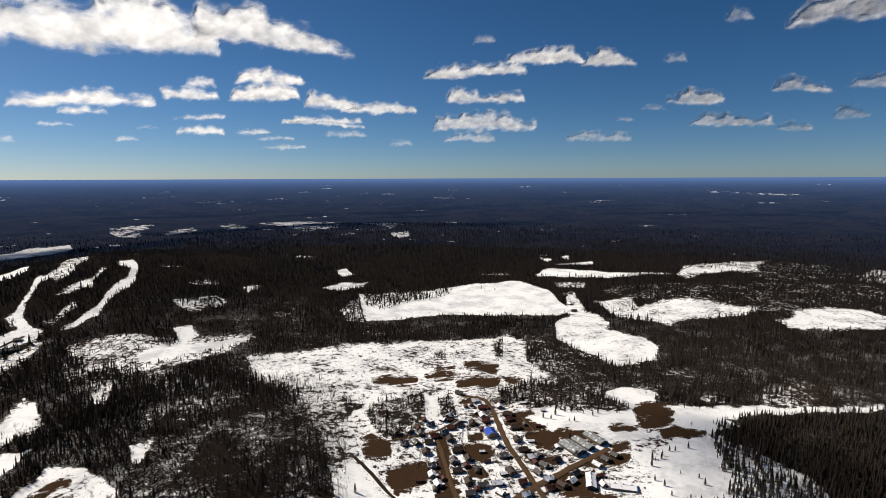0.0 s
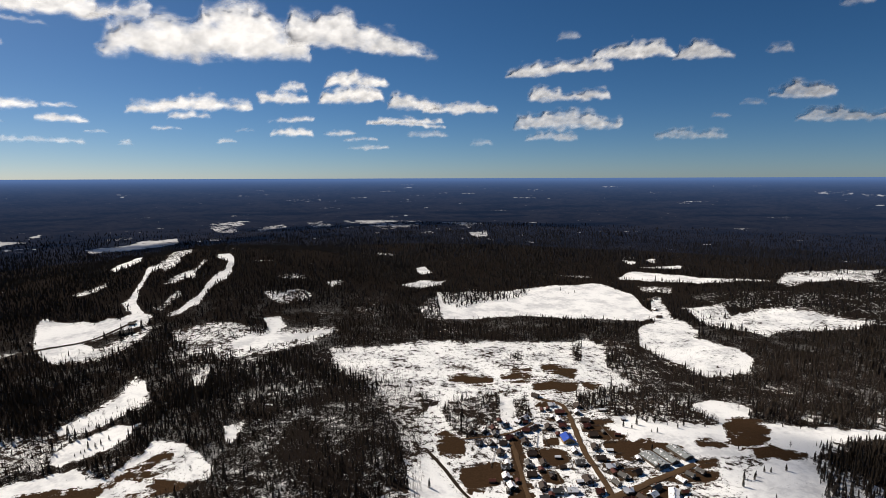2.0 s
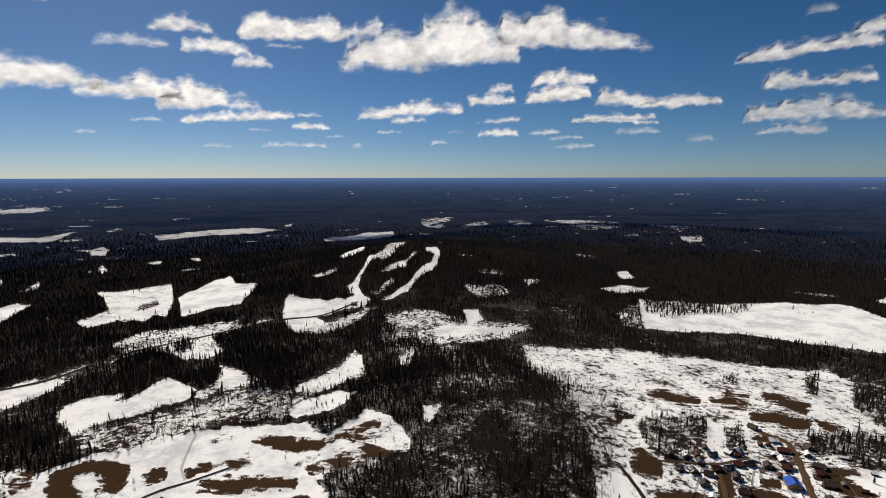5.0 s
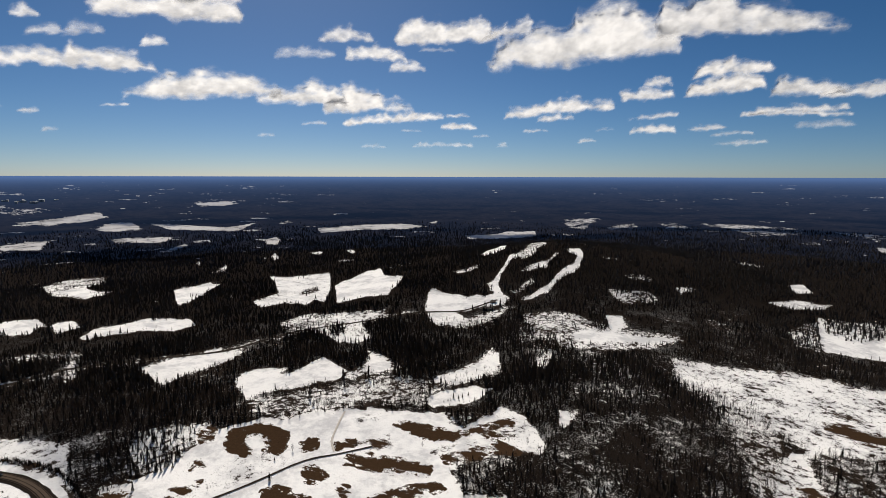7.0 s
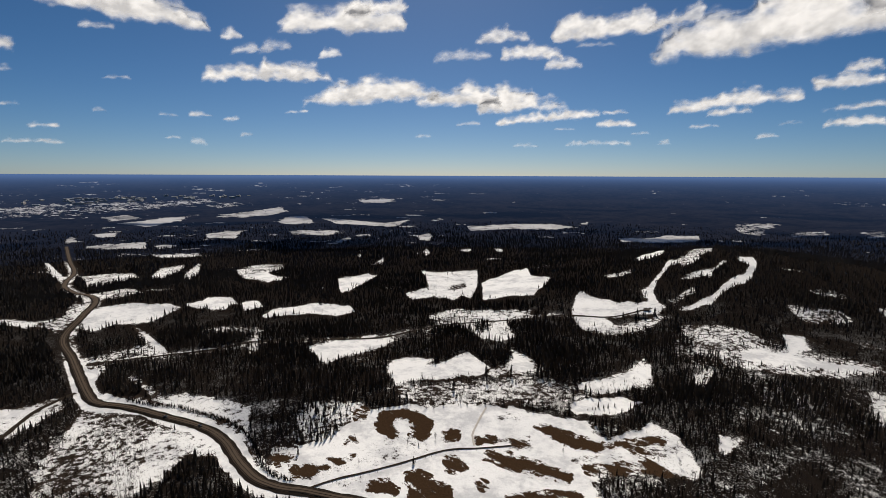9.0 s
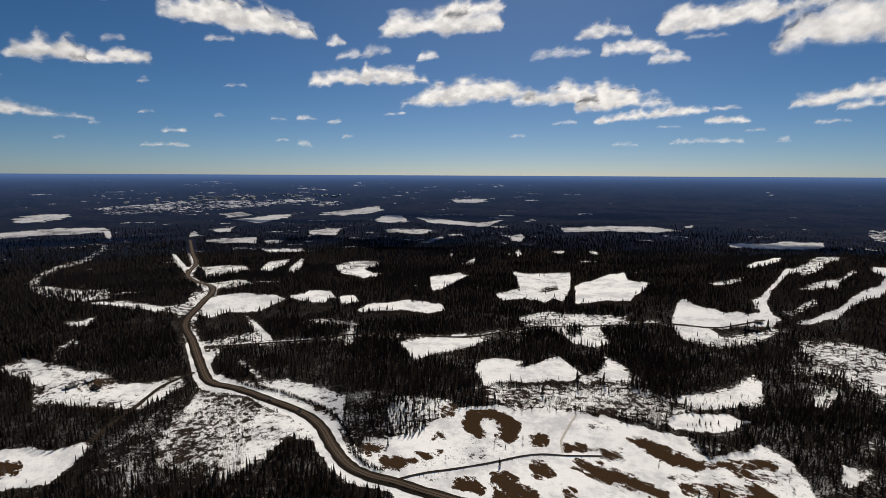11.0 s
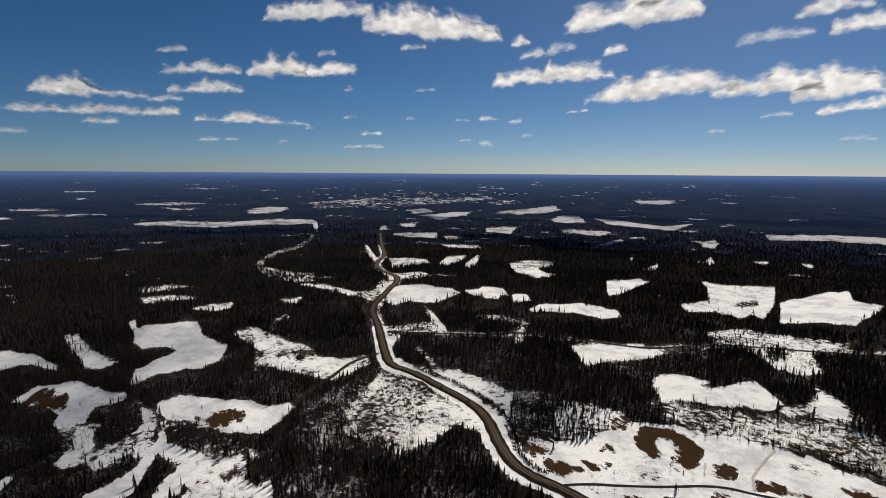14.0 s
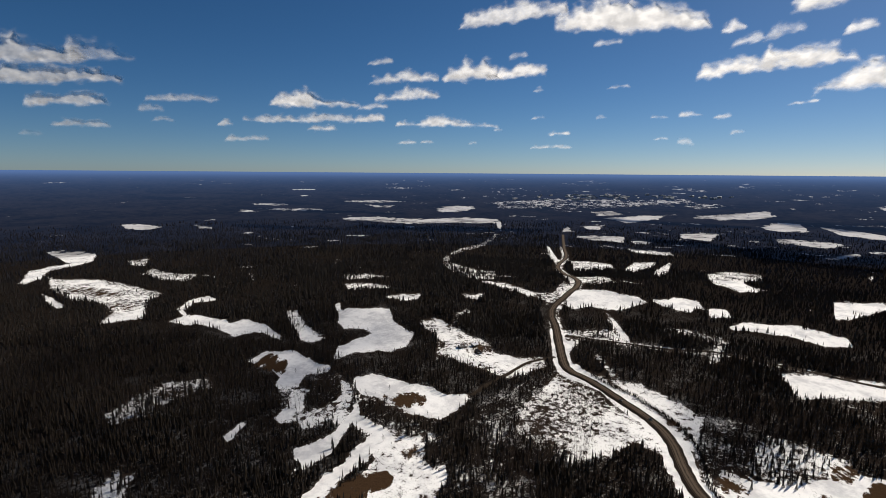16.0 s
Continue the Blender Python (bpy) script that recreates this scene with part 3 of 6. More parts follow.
land("patchy", (-885, -1029), (-934, -1041), (-911, -958), (-915, -891), (-838, -846), (-836, -911))
land("patchy", (-996, -1202), (-1048, -1171), (-953, -1088), (-953, -1133))
land("snow", (-581, -623), (-611, -626), (-648, -677), (-705, -708), (-756, -712), (-738, -671), (-689, -687), (-642, -655), (-613, -618), (-625, -555), (-610, -536), (-635, -521), (-618, -478), (-598, -435), (-584, -426), (-590, -471), (-565, -488), (-585, -539), (-576, -581))
land("patchy", (-691, -491), (-695, -473), (-655, -432), (-636, -415), (-629, -401), (-600, -368), (-581, -371), (-584, -395), (-621, -428), (-648, -456))
land("snow", (-613, -418), (-624, -405), (-600, -369), (-582, -374), (-588, -397))
land("snow", (-735, -431), (-753, -426), (-703, -400), (-701, -406))
land("snow", (-650, -368), (-704, -369), (-717, -395), (-739, -338), (-689, -311), (-657, -266), (-608, -258), (-583, -271), (-563, -296), (-531, -313), (-540, -322), (-599, -323), (-638, -317), (-651, -333), (-640, -358))
land("snow", (-496, -410), (-535, -412), (-552, -386), (-512, -309), (-499, -305), (-489, -321), (-455, -313), (-443, -322), (-452, -339), (-474, -348), (-485, -366), (-492, -395))
land("patchy", (-388, -295), (-416, -300), (-446, -314), (-460, -306), (-454, -292), (-482, -288), (-491, -279), (-465, -255), (-457, -241), (-429, -236), (-416, -243), (-392, -253), (-384, -259), (-392, -276), (-385, -284))
land("snow", (-388, -295), (-417, -299), (-448, -308), (-440, -292), (-413, -279), (-393, -280))
land("dense", (-440, -292), (-469, -294), (-481, -277), (-455, -266), (-427, -265), (-415, -274))
land("snow", (-457, -241), (-431, -230), (-395, -232), (-372, -240), (-353, -250), (-336, -233), (-321, -228), (-350, -221), (-386, -215), (-405, -220), (-402, -201), (-381, -201), (-347, -204), (-320, -208), (-292, -204), (-296, -193), (-342, -191), (-371, -186), (-386, -172), (-411, -189), (-425, -218), (-462, -227))
land("snow", (-496, -263), (-510, -254), (-508, -219), (-502, -184), (-490, -161), (-502, -138), (-471, -138), (-443, -151), (-443, -174), (-442, -203), (-454, -230))
land("scrub", (-431, -221), (-444, -198), (-436, -160), (-413, -154), (-409, -182), (-417, -212))
land("streaky", (-338, -179), (-371, -186), (-406, -175), (-419, -154), (-393, -124), (-353, -116), (-323, -118), (-307, -163))
land("rough", (-698, -274), (-717, -259), (-692, -229), (-680, -192), (-651, -168), (-594, -132), (-605, -107), (-625, -90), (-605, -80), (-573, -95), (-550, -109), (-558, -130), (-582, -185), (-585, -204), (-624, -206))
land("field", (-803, -367), (-836, -360), (-836, -323), (-808, -317), (-793, -337))
land("patchy", (-885, -487), (-910, -428), (-857, -437))
land("field", (-850, -246), (-869, -221), (-836, -222))
land("patchy", (-985, -548), (-1005, -498), (-978, -446), (-939, -504))
land("patchy", (-1288, -443), (-1239, -396), (-1131, -295), (-1049, -243), (-980, -244), (-1093, -323))
land("snow", (-1703, -243), (-1677, -225), (-1431, -158), (-1327, -154), (-1506, -198))
land("patchy", (-888, -151), (-922, -112), (-1011, -97), (-978, -73), (-874, -92), (-851, -116))
land("patchy", (-1090, -99), (-1115, -39), (-1039, -5), (-983, -54))
land("patchy", (-1449, -126), (-1421, -52), (-1291, -33), (-1225, -93))
land("thin", (-337, -446), (-380, -462), (-414, -453), (-434, -412), (-418, -393), (-385, -408), (-344, -413), (-323, -422))
land("snow", (-347, -320), (-372, -317), (-368, -310), (-343, -310))
land("thin", (-260, -357), (-280, -364), (-279, -346), (-250, -323), (-245, -338))
land("earth", (-492, -395), (-533, -398), (-512, -367), (-486, -350), (-483, -369))
land("earth", (-463, -218), (-484, -202), (-477, -178), (-463, -179), (-455, -202))
land("earth", (-292, -195), (-326, -192), (-348, -165), (-339, -156), (-313, -166))
land("mottle", (-386, -172), (-401, -158), (-387, -142), (-369, -154))
land("snow", (-1127, 370), (-1155, 465), (-1080, 436), (-1069, 385), (-966, 327), (-1020, 337))
land("snow", (-648, 272), (-655, 270), (-656, 230), (-661, 175), (-687, 195), (-696, 242), (-693, 288))
land("thin", (-159, 861), (-137, 989), (-76, 1042), (-53, 1023), (-106, 904), (-100, 813), (-137, 806))
land("snow", (-125, 898), (-101, 820), (-62, 841), (12, 886), (127, 872), (206, 859), (241, 895), (231, 969), (225, 1069), (185, 1148), (126, 1122), (39, 1084), (-8, 1061), (-70, 952), (-108, 924))
land("thin", (-132, 956), (-53, 1037), (38, 1078), (20, 1013), (-49, 955), (-95, 894))
land("snow", (-146, 996), (-135, 990), (-95, 822), (-103, 813))
land("snow", (-230, 1207), (-209, 1252), (-180, 1175), (-203, 1123))
land("field", (-218, 1012), (-193, 1069), (-135, 1112), (-146, 1058), (-181, 997))
land("snow", (231, 1195), (274, 1275), (319, 1259), (409, 1199), (540, 1169), (416, 1145), (296, 1168))
land("patchy", (538, 1150), (612, 1253), (750, 1313), (903, 1370), (799, 1275), (731, 1153), (647, 1176), (555, 1106))
land("snow", (556, 1162), (613, 1224), (698, 1196), (743, 1184), (644, 1169))
land("snow", (299, 1326), (413, 1382), (393, 1325))
land("field", (355, 1469), (394, 1526), (364, 1408))
land("field", (296, 1476), (320, 1441), (295, 1368))
land("patchy", (254, 1122), (326, 1115), (307, 1071), (256, 1078))
land("streaky", (258, 1015), (282, 1041), (260, 885), (273, 817), (238, 761), (276, 727), (303, 724), (290, 663), (228, 645), (202, 721), (183, 763), (191, 815), (220, 817), (239, 929))
land("rough", (287, 959), (368, 977), (368, 923), (338, 884), (424, 952), (497, 935), (518, 897), (548, 857), (498, 828), (433, 827), (362, 792), (329, 823), (292, 849))
land("field", (410, 937), (494, 928), (509, 891), (436, 843), (367, 825))
land("birch", (296, 922), (372, 961), (361, 904), (311, 876))
land("streaky", (538, 790), (585, 821), (594, 847), (673, 864), (733, 865), (731, 818), (677, 756), (594, 748), (538, 764))
land("fleck", (942, 1135), (1082, 1265), (1100, 1244), (967, 1091), (910, 1081))
land("patchy", (-352, 938), (-329, 976), (-312, 972), (-328, 928))
land("fleck", (-407, 860), (-372, 888), (-344, 841), (-384, 829))
land("fleck", (-898, 2755), (-684, 2838), (-451, 2541), (-538, 2228))
land("fleck", (-1448, 2371), (-1483, 2660), (-1246, 2295), (-1239, 2079))
land("fleck", (-159, 1936), (-106, 2040), (-107, 1931))

# bands of scrub and thawing field by the big wood
land("scrub", (-462, 363), (-406, 401), (-396, 396), (-376, 457), (-377, 479), (-355, 460), (-377, 414), (-381, 367), (-364, 347), (-391, 328), (-403, 313))
land("patchy", (-535, 418), (-483, 413), (-449, 397), (-448, 379), (-470, 364))
land("snow", (-521, 412), (-480, 405), (-457, 393), (-457, 382), (-470, 370))
land("snow", (-408, 403), (-407, 424), (-397, 475), (-407, 508), (-385, 486), (-390, 442), (-398, 399))
land("snow", (-376, 361), (-379, 379), (-358, 409), (-339, 415), (-335, 398), (-343, 375), (-356, 362), (-369, 355))
land("snow", (-398, 309), (-383, 316), (-370, 309), (-368, 297), (-380, 293))
land("snow", (-371, 313), (-361, 328), (-349, 344), (-335, 348), (-320, 341), (-335, 326), (-357, 306))
land("streaky", (-301, 378), (-281, 385), (-250, 374), (-234, 358), (-219, 346), (-219, 334), (-206, 320), (-231, 305), (-274, 304), (-292, 329), (-289, 362))
land("scrub", (-135, 460), (-121, 519), (-93, 527), (-60, 340), (-87, 333), (-111, 393))
land("patchy", (-212, 372), (-202, 387), (-196, 379), (-205, 369))
land("patchy", (-248, 414), (-240, 430), (-230, 400))
land("patchy", (-217, 440), (-214, 472), (-202, 438), (-205, 426))

# bare earth on the near field
land("earth", (-435, 178), (-450, 190), (-443, 214), (-429, 227), (-416, 226), (-403, 216), (-389, 200), (-384, 188), (-393, 188), (-404, 199), (-417, 205), (-429, 205), (-435, 198), (-425, 190), (-407, 188), (-397, 180), (-398, 173), (-408, 180), (-422, 176))
land("earth", (-427, 78), (-424, 93), (-411, 99), (-411, 90), (-407, 81), (-415, 78))
land("earth", (-400, 87), (-392, 106), (-380, 113), (-374, 101), (-386, 89))
land("earth", (-396, 119), (-394, 133), (-385, 156), (-376, 172), (-371, 168), (-371, 150), (-375, 132), (-383, 116))
land("earth", (-351, 131), (-344, 152), (-335, 156), (-323, 147), (-335, 127))
land("earth", (-344, 166), (-343, 179), (-328, 182), (-316, 184), (-298, 179), (-311, 155), (-332, 161))
land("earth", (-477, 167), (-463, 181), (-451, 176), (-454, 161))
land("earth", (-340, 236), (-336, 250), (-311, 264), (-281, 275), (-275, 266), (-290, 253), (-313, 239), (-329, 235))
land("earth", (-355, 204), (-338, 213), (-327, 210), (-327, 200), (-334, 192))
land("earth", (-351, 301), (-347, 313), (-315, 325), (-299, 330), (-296, 321), (-312, 307), (-333, 300))
land("earth", (-286, 296), (-271, 317), (-253, 318), (-251, 305), (-263, 294), (-276, 290))
land("earth", (-265, 325), (-251, 334), (-232, 336), (-230, 324), (-241, 317), (-253, 321))
land("earth", (-299, 332), (-291, 346), (-273, 369), (-269, 363), (-284, 338), (-258, 342), (-261, 334), (-285, 333))
land("earth", (-366, 244), (-357, 260), (-345, 253), (-352, 237))
land("earth", (-237, 315), (-227, 321), (-212, 322), (-213, 310), (-227, 307))
land("earth", (-392, 225), (-386, 239), (-370, 226), (-379, 218))
land("earth", (-287, 218), (-263, 261), (-251, 256), (-279, 212))
land("earth", (-312, 206), (-303, 216), (-297, 210), (-303, 202))
land("mottle", (-430, 141), (-426, 152), (-410, 149), (-413, 137))
land("mottle", (-391, 285), (-377, 308), (-369, 298), (-380, 280))
land("mottle", (-356, 254), (-341, 288), (-322, 276), (-335, 257))
land("mottle", (-302, 295), (-290, 315), (-287, 305), (-294, 291))
land("mottle", (-370, 113), (-358, 127), (-348, 117), (-358, 110))
land("mottle", (-270, 345), (-263, 356), (-252, 350), (-259, 338))
land("copse", (-459, -239), (-459, -221), (-443, -174), (-411, -153), (-412, -186), (-422, -220))
land("birch", (-439, -80), (-495, -82), (-538, -66), (-543, -21), (-489, -12), (-428, -25), (-420, -54))
land("birch", (-485, -126), (-545, -100), (-557, -85), (-500, -83), (-449, -84), (-448, -124))

# ski runs, and the wood by the village
land("snow", (-619, 589), (-687, 659), (-706, 702), (-663, 683), (-583, 693), (-578, 715), (-531, 714), (-524, 681), (-548, 653), (-576, 614), (-536, 607), (-507, 580), (-545, 550), (-585, 567))
land("patchy", (-587, 573), (-534, 608), (-524, 666), (-504, 678), (-498, 633), (-494, 575), (-528, 551))
land("snow", (-576, 703), (-621, 750), (-642, 789), (-666, 866), (-698, 933), (-694, 948), (-659, 879), (-629, 789), (-601, 747), (-561, 716))
land("patchy", (-696, 928), (-719, 1006), (-1016, 1544), (-690, 1054), (-676, 956), (-679, 930))
land("field", (-796, 920), (-850, 1054), (-1038, 1374), (-773, 1006), (-775, 930))
land("field", (-610, 842), (-617, 888), (-603, 918), (-614, 986), (-602, 977), (-592, 909), (-573, 873), (-585, 875), (-598, 847))
land("patchy", (-550, 739), (-564, 791), (-569, 826), (-555, 816), (-547, 768), (-535, 727))
land("snow", (-615, 1026), (-605, 1050), (-567, 1010), (-527, 914), (-511, 828), (-499, 765), (-510, 719), (-521, 718), (-516, 770), (-528, 844), (-547, 925), (-573, 982), (-597, 999))
land("patchy", (-754, 803), (-733, 852), (-716, 823), (-728, 784))
land("snow", (-374, 635), (-362, 669), (-327, 685), (-289, 708), (-253, 724), (-271, 683), (-314, 642), (-354, 609))
land("snow", (174, 397), (199, 424), (239, 444), (247, 427), (233, 386), (212, 343), (153, 346))
land("thin", (243, 424), (268, 415), (289, 397), (294, 372), (282, 342), (212, 343), (224, 378))
land("dense", (268, 450), (298, 466), (347, 483), (448, 486), (324, 343), (286, 342), (292, 372), (270, 415), (256, 427))
land("dense", (300, 469), (347, 483), (446, 484), (418, 452), (273, 425))

# thaw on the stubble field and in the village
land("earth", (-69, 590), (-59, 600), (-24, 588), (-25, 573), (-48, 571), (-64, 575))
land("earth", (-11, 599), (-2, 621), (21, 618), (10, 601), (22, 598), (17, 586), (-5, 585))
land("earth", (25, 575), (49, 589), (78, 596), (68, 566), (37, 558), (27, 564))
land("earth", (41, 642), (57, 651), (79, 638), (72, 610), (59, 618), (44, 624))
land("mottle", (-90, 628), (-62, 634), (-41, 622), (-63, 607))
land("mottle", (-26, 646), (6, 639), (41, 642), (21, 624), (-14, 625))
land("mottle", (17, 602), (50, 609), (57, 596), (24, 584))
land("mottle", (-19, 555), (6, 561), (19, 553), (-8, 543))
land("earth", (84, 587), (99, 593), (103, 579), (89, 570))
land("earth", (-62, 431), (-55, 449), (-44, 440), (-41, 422), (-47, 409), (-58, 413))
land("earth", (-37, 384), (-26, 401), (-5, 408), (3, 401), (-2, 387), (-19, 373), (-30, 367))
land("earth", (24, 434), (38, 439), (48, 430), (45, 413), (37, 415), (28, 421))
land("earth", (-2, 452), (6, 456), (11, 403), (12, 372), (5, 371), (3, 411))
land("earth", (70, 480), (83, 489), (94, 468), (108, 445), (103, 434), (89, 429), (83, 452), (71, 468))
land("earth", (203, 506), (225, 513), (240, 491), (225, 474), (202, 456), (194, 455), (195, 477))
land("earth", (205, 457), (227, 463), (237, 452), (244, 444), (233, 439), (219, 444), (204, 449))
land("earth", (136, 404), (163, 415), (162, 406), (144, 399), (135, 393))
land("earth", (114, 459), (132, 459), (146, 446), (134, 439), (119, 449))
land("mottle", (29, 476), (47, 483), (49, 467), (34, 464))
land("mottle", (52, 534), (78, 543), (87, 517), (68, 507))
land("mottle", (160, 467), (177, 471), (171, 461), (161, 460))
land("mottle", (81, 410), (102, 419), (102, 396), (87, 389))

# groves and bare woods that stand out
land("birch", (-337, -108), (-406, -109), (-468, -104), (-516, -79), (-533, -60), (-471, -58), (-409, -60), (-362, -47), (-341, -52))
land("birch", (-533, -60), (-550, -40), (-498, -25), (-451, -33), (-472, -50))
land("streaky", (-406, 166), (-402, 190), (-380, 210), (-358, 187), (-352, 115), (-377, 93), (-383, 124))
land("mottle", (-672, -198), (-645, -163), (-609, -139), (-597, -155), (-621, -184))
land("patchy", (-632, -205), (-613, -182), (-560, -124), (-548, -133), (-594, -182))
land("copse", (-406, 586), (-370, 600), (-340, 573), (-352, 540), (-376, 549))
land("copse", (-374, 689), (-364, 713), (-341, 703), (-345, 669))
land("copse", (-320, 713), (-290, 730), (-288, 706), (-307, 694))
land("copse", (-463, 624), (-436, 629), (-400, 585), (-401, 554))
land("copse", (-71, 500), (-56, 527), (-13, 547), (-9, 490), (-23, 454), (-48, 448))
land("copse", (-1, 535), (16, 547), (21, 494), (2, 487))
land("grove", (-6, 678), (12, 687), (12, 660), (-4, 651))
land("grove", (84, 738), (99, 751), (90, 666), (79, 657))
land("copse", (66, 551), (111, 582), (150, 573), (180, 564), (156, 514), (125, 513), (95, 522), (74, 521))
land("copse", (129, 772), (163, 752), (166, 643), (141, 587), (124, 655))

land("rough", (-2357, -1316), (-2521, -1229), (-2488, -1004), (-2412, -893), (-2313, -1012), (-2283, -1244))
land("rough", (-3172, -2543), (-3306, -2419), (-3178, -2161), (-3047, -2337))
land("rough", (-2595, -2191), (-2646, -2094), (-2551, -1990), (-2535, -2111))
land("rough", (-2798, -2148), (-2868, -1969), (-2938, -1797), (-2819, -1722), (-2709, -1923))
land("rough", (-1760, -1671), (-1781, -1627), (-1706, -1570), (-1701, -1616))
land("rough", (-3420, -1721), (-3394, -1517), (-3235, -1465), (-3214, -1600))
land("rough", (-3743, -2178), (-4022, -1931), (-3999, -1608), (-3672, -1764))
land("fleck", (-1570, -1224), (-1566, -1138), (-1537, -1055), (-1525, -1163))
land("fleck", (-1387, -1149), (-1403, -1104), (-1364, -1082), (-1360, -1123))
land("fleck", (-1650, -1382), (-1673, -1312), (-1617, -1289))
land("fleck", (-1581, -965), (-1598, -893), (-1550, -849), (-1531, -918))
land("fleck", (-1034, -875), (-1076, -859), (-1056, -839), (-1019, -844))
land("fleck", (-926, -892), (-936, -868), (-910, -819), (-893, -839), (-898, -866))
land("fleck", (-971, -788), (-977, -775), (-894, -708), (-889, -715))
land("thin", (-1165, -688), (-1179, -663), (-1146, -651), (-1141, -668))
land("thin", (-974, -544), (-991, -501), (-976, -477), (-939, -514))
land("fleck", (-1229, -424), (-1385, -454), (-1710, -445), (-1972, -465), (-1863, -431), (-1627, -415), (-1334, -423), (-1171, -391))
land("thin", (-1196, -413), (-1147, -358), (-1075, -293), (-1129, -267), (-1017, -239), (-1011, -276), (-1070, -334))
land("streaky", (-971, -254), (-943, -184), (-898, -135), (-876, -142), (-929, -202), (-945, -242))
land("fleck", (-1669, -242), (-1532, -197), (-1343, -152), (-1320, -155), (-1487, -199))
land("rough", (-1950, 33), (-1933, 101), (-1854, 81), (-1846, 38))
land("rough", (-1732, 21), (-1702, 129), (-1626, 138), (-1653, 38))
land("rough", (-1403, -83), (-1396, -28), (-1318, -12), (-1285, -76))
land("rough", (-1316, 11), (-1457, 34), (-1496, 99), (-1411, 78), (-1294, 33))
land("rough", (-1280, 74), (-1498, 111), (-1478, 119), (-1234, 82))
land("rough", (-2235, 543), (-2180, 621), (-2112, 732), (-2076, 592))
land("rough", (-1729, 531), (-1809, 611), (-1926, 677), (-1845, 653), (-1709, 569))
land("rough", (-1946, 706), (-1938, 782), (-1888, 764), (-1880, 692))
land("rough", (-3029, 1152), (-2996, 1197), (-2878, 1145), (-2872, 1099))
land("rough", (-1857, 901), (-1831, 935), (-1899, 1012), (-1745, 949), (-1711, 893), (-1784, 890))
land("rough", (-2506, 1354), (-2456, 1366), (-2545, 1445), (-2434, 1388), (-2373, 1290))
land("rough", (-1378, 841), (-1386, 881), (-1361, 892), (-1319, 826))
land("rough", (-1355, 979), (-1341, 988), (-1276, 947), (-1275, 933))
land("rough", (-1291, 533), (-1324, 571), (-1372, 594), (-1294, 566), (-1263, 541))
land("rough", (-1440, 749), (-1500, 794), (-1387, 742), (-1355, 711))
land("rough", (-1426, 525), (-1467, 555), (-1359, 513))
land("rough", (-2812, 1915), (-2789, 1981), (-2687, 1896), (-2679, 1833))
land("rough", (-1185, 815), (-1182, 855), (-1155, 853), (-1158, 814))
land("fleck", (-409, 1434), (-392, 1452), (-360, 1458), (-323, 1437), (-320, 1385), (-361, 1382))
land("fleck", (-885, 2702), (-751, 2659), (-588, 2409), (-438, 2174), (-425, 2081), (-578, 2234))
land("fleck", (-1547, 1781), (-1527, 1892), (-1454, 1859), (-1484, 1745))
land("fleck", (-1159, 1776), (-1107, 1869), (-1076, 1810), (-1129, 1749))
land("fleck", (-449, 945), (-418, 967), (-394, 957), (-411, 920))
land("fleck", (-351, 934), (-334, 970), (-315, 978), (-335, 937))
land("fleck", (-1158, 2276), (-1134, 2495), (-1030, 2321), (-1059, 2130))

land("wood", (-489, -317), (-493, -283), (-456, -259), (-433, -259), (-438, -282))
land("dense", (-341, -217), (-385, -221), (-411, -220), (-389, -199), (-358, -203), (-337, -205))
land("wood", (-410, -156), (-419, -127), (-380, -115), (-364, -125), (-372, -140))
land("wood", (-450, -239), (-449, -214), (-441, -179), (-442, -148), (-416, -163), (-413, -198), (-426, -218))
land("birch", (-445, -329), (-455, -316), (-430, -289), (-409, -282), (-411, -300))
land("wood", (-347, 546), (-317, 604), (-219, 591), (-143, 523), (-100, 439), (-73, 350), (-187, 315), (-232, 368), (-235, 427))

land("wood", (-264, 281), (-257, 307), (-240, 329), (-215, 346), (-181, 300), (-235, 262))

# ---- lines of the roads ----
highway = [(-2032, -210), (-1692, -170), (-1499, -144), (-1258, -139), (-1019, -74), (-909, -82), (-819, -97), (-739, -81), (-626, -59), (-597, -48), (-582, -26), (-559, -1), (-515, 35), (-479, 51), (-430, 57), (-395, 64), (-374, 77), (-362, 91), (-343, 110), (-319, 135)]
cross_road = [(-713, -65), (-711, 2), (-706, 67), (-719, 125), (-703, 214), (-679, 290), (-689, 373), (-685, 407), (-654, 469), (-623, 556), (-593, 599)]
side_road = [(-363, 92), (-365, 114), (-363, 142), (-362, 172), (-363, 201), (-360, 218), (-351, 236), (-340, 263)]
farm_track = [(-356, 236), (-372, 244), (-389, 261), (-410, 285)]
village_road = [(28, 539), (43, 534), (54, 525), (59, 494), (61, 462), (64, 429), (69, 405), (75, 376), (78, 363), (80, 353)]
cross_street = [(57, 354), (76, 370), (96, 384), (113, 398), (135, 413), (149, 424)]
back_lane = [(0, 454), (5, 429), (9, 402), (12, 377), (17, 354)]
bypath = [(23, 483), (11, 468), (-3, 456), (-20, 449), (-41, 440)]
lane = [(-67, 411), (-50, 388), (-35, 363), (-27, 352)]
hill_lane = [(-547, 695), (-563, 631), (-590, 600), (-606, 584)]
wood_lane = [(-631, -69), (-603, -97), (-559, -113), (-535, -124), (-499, -137)]
hedge = [(-595, -23), (-579, -3), (-563, 21), (-540, 39), (-517, 57), (-493, 68), (-471, 72), (-446, 73), (-419, 72), (-396, 75), (-379, 86)]


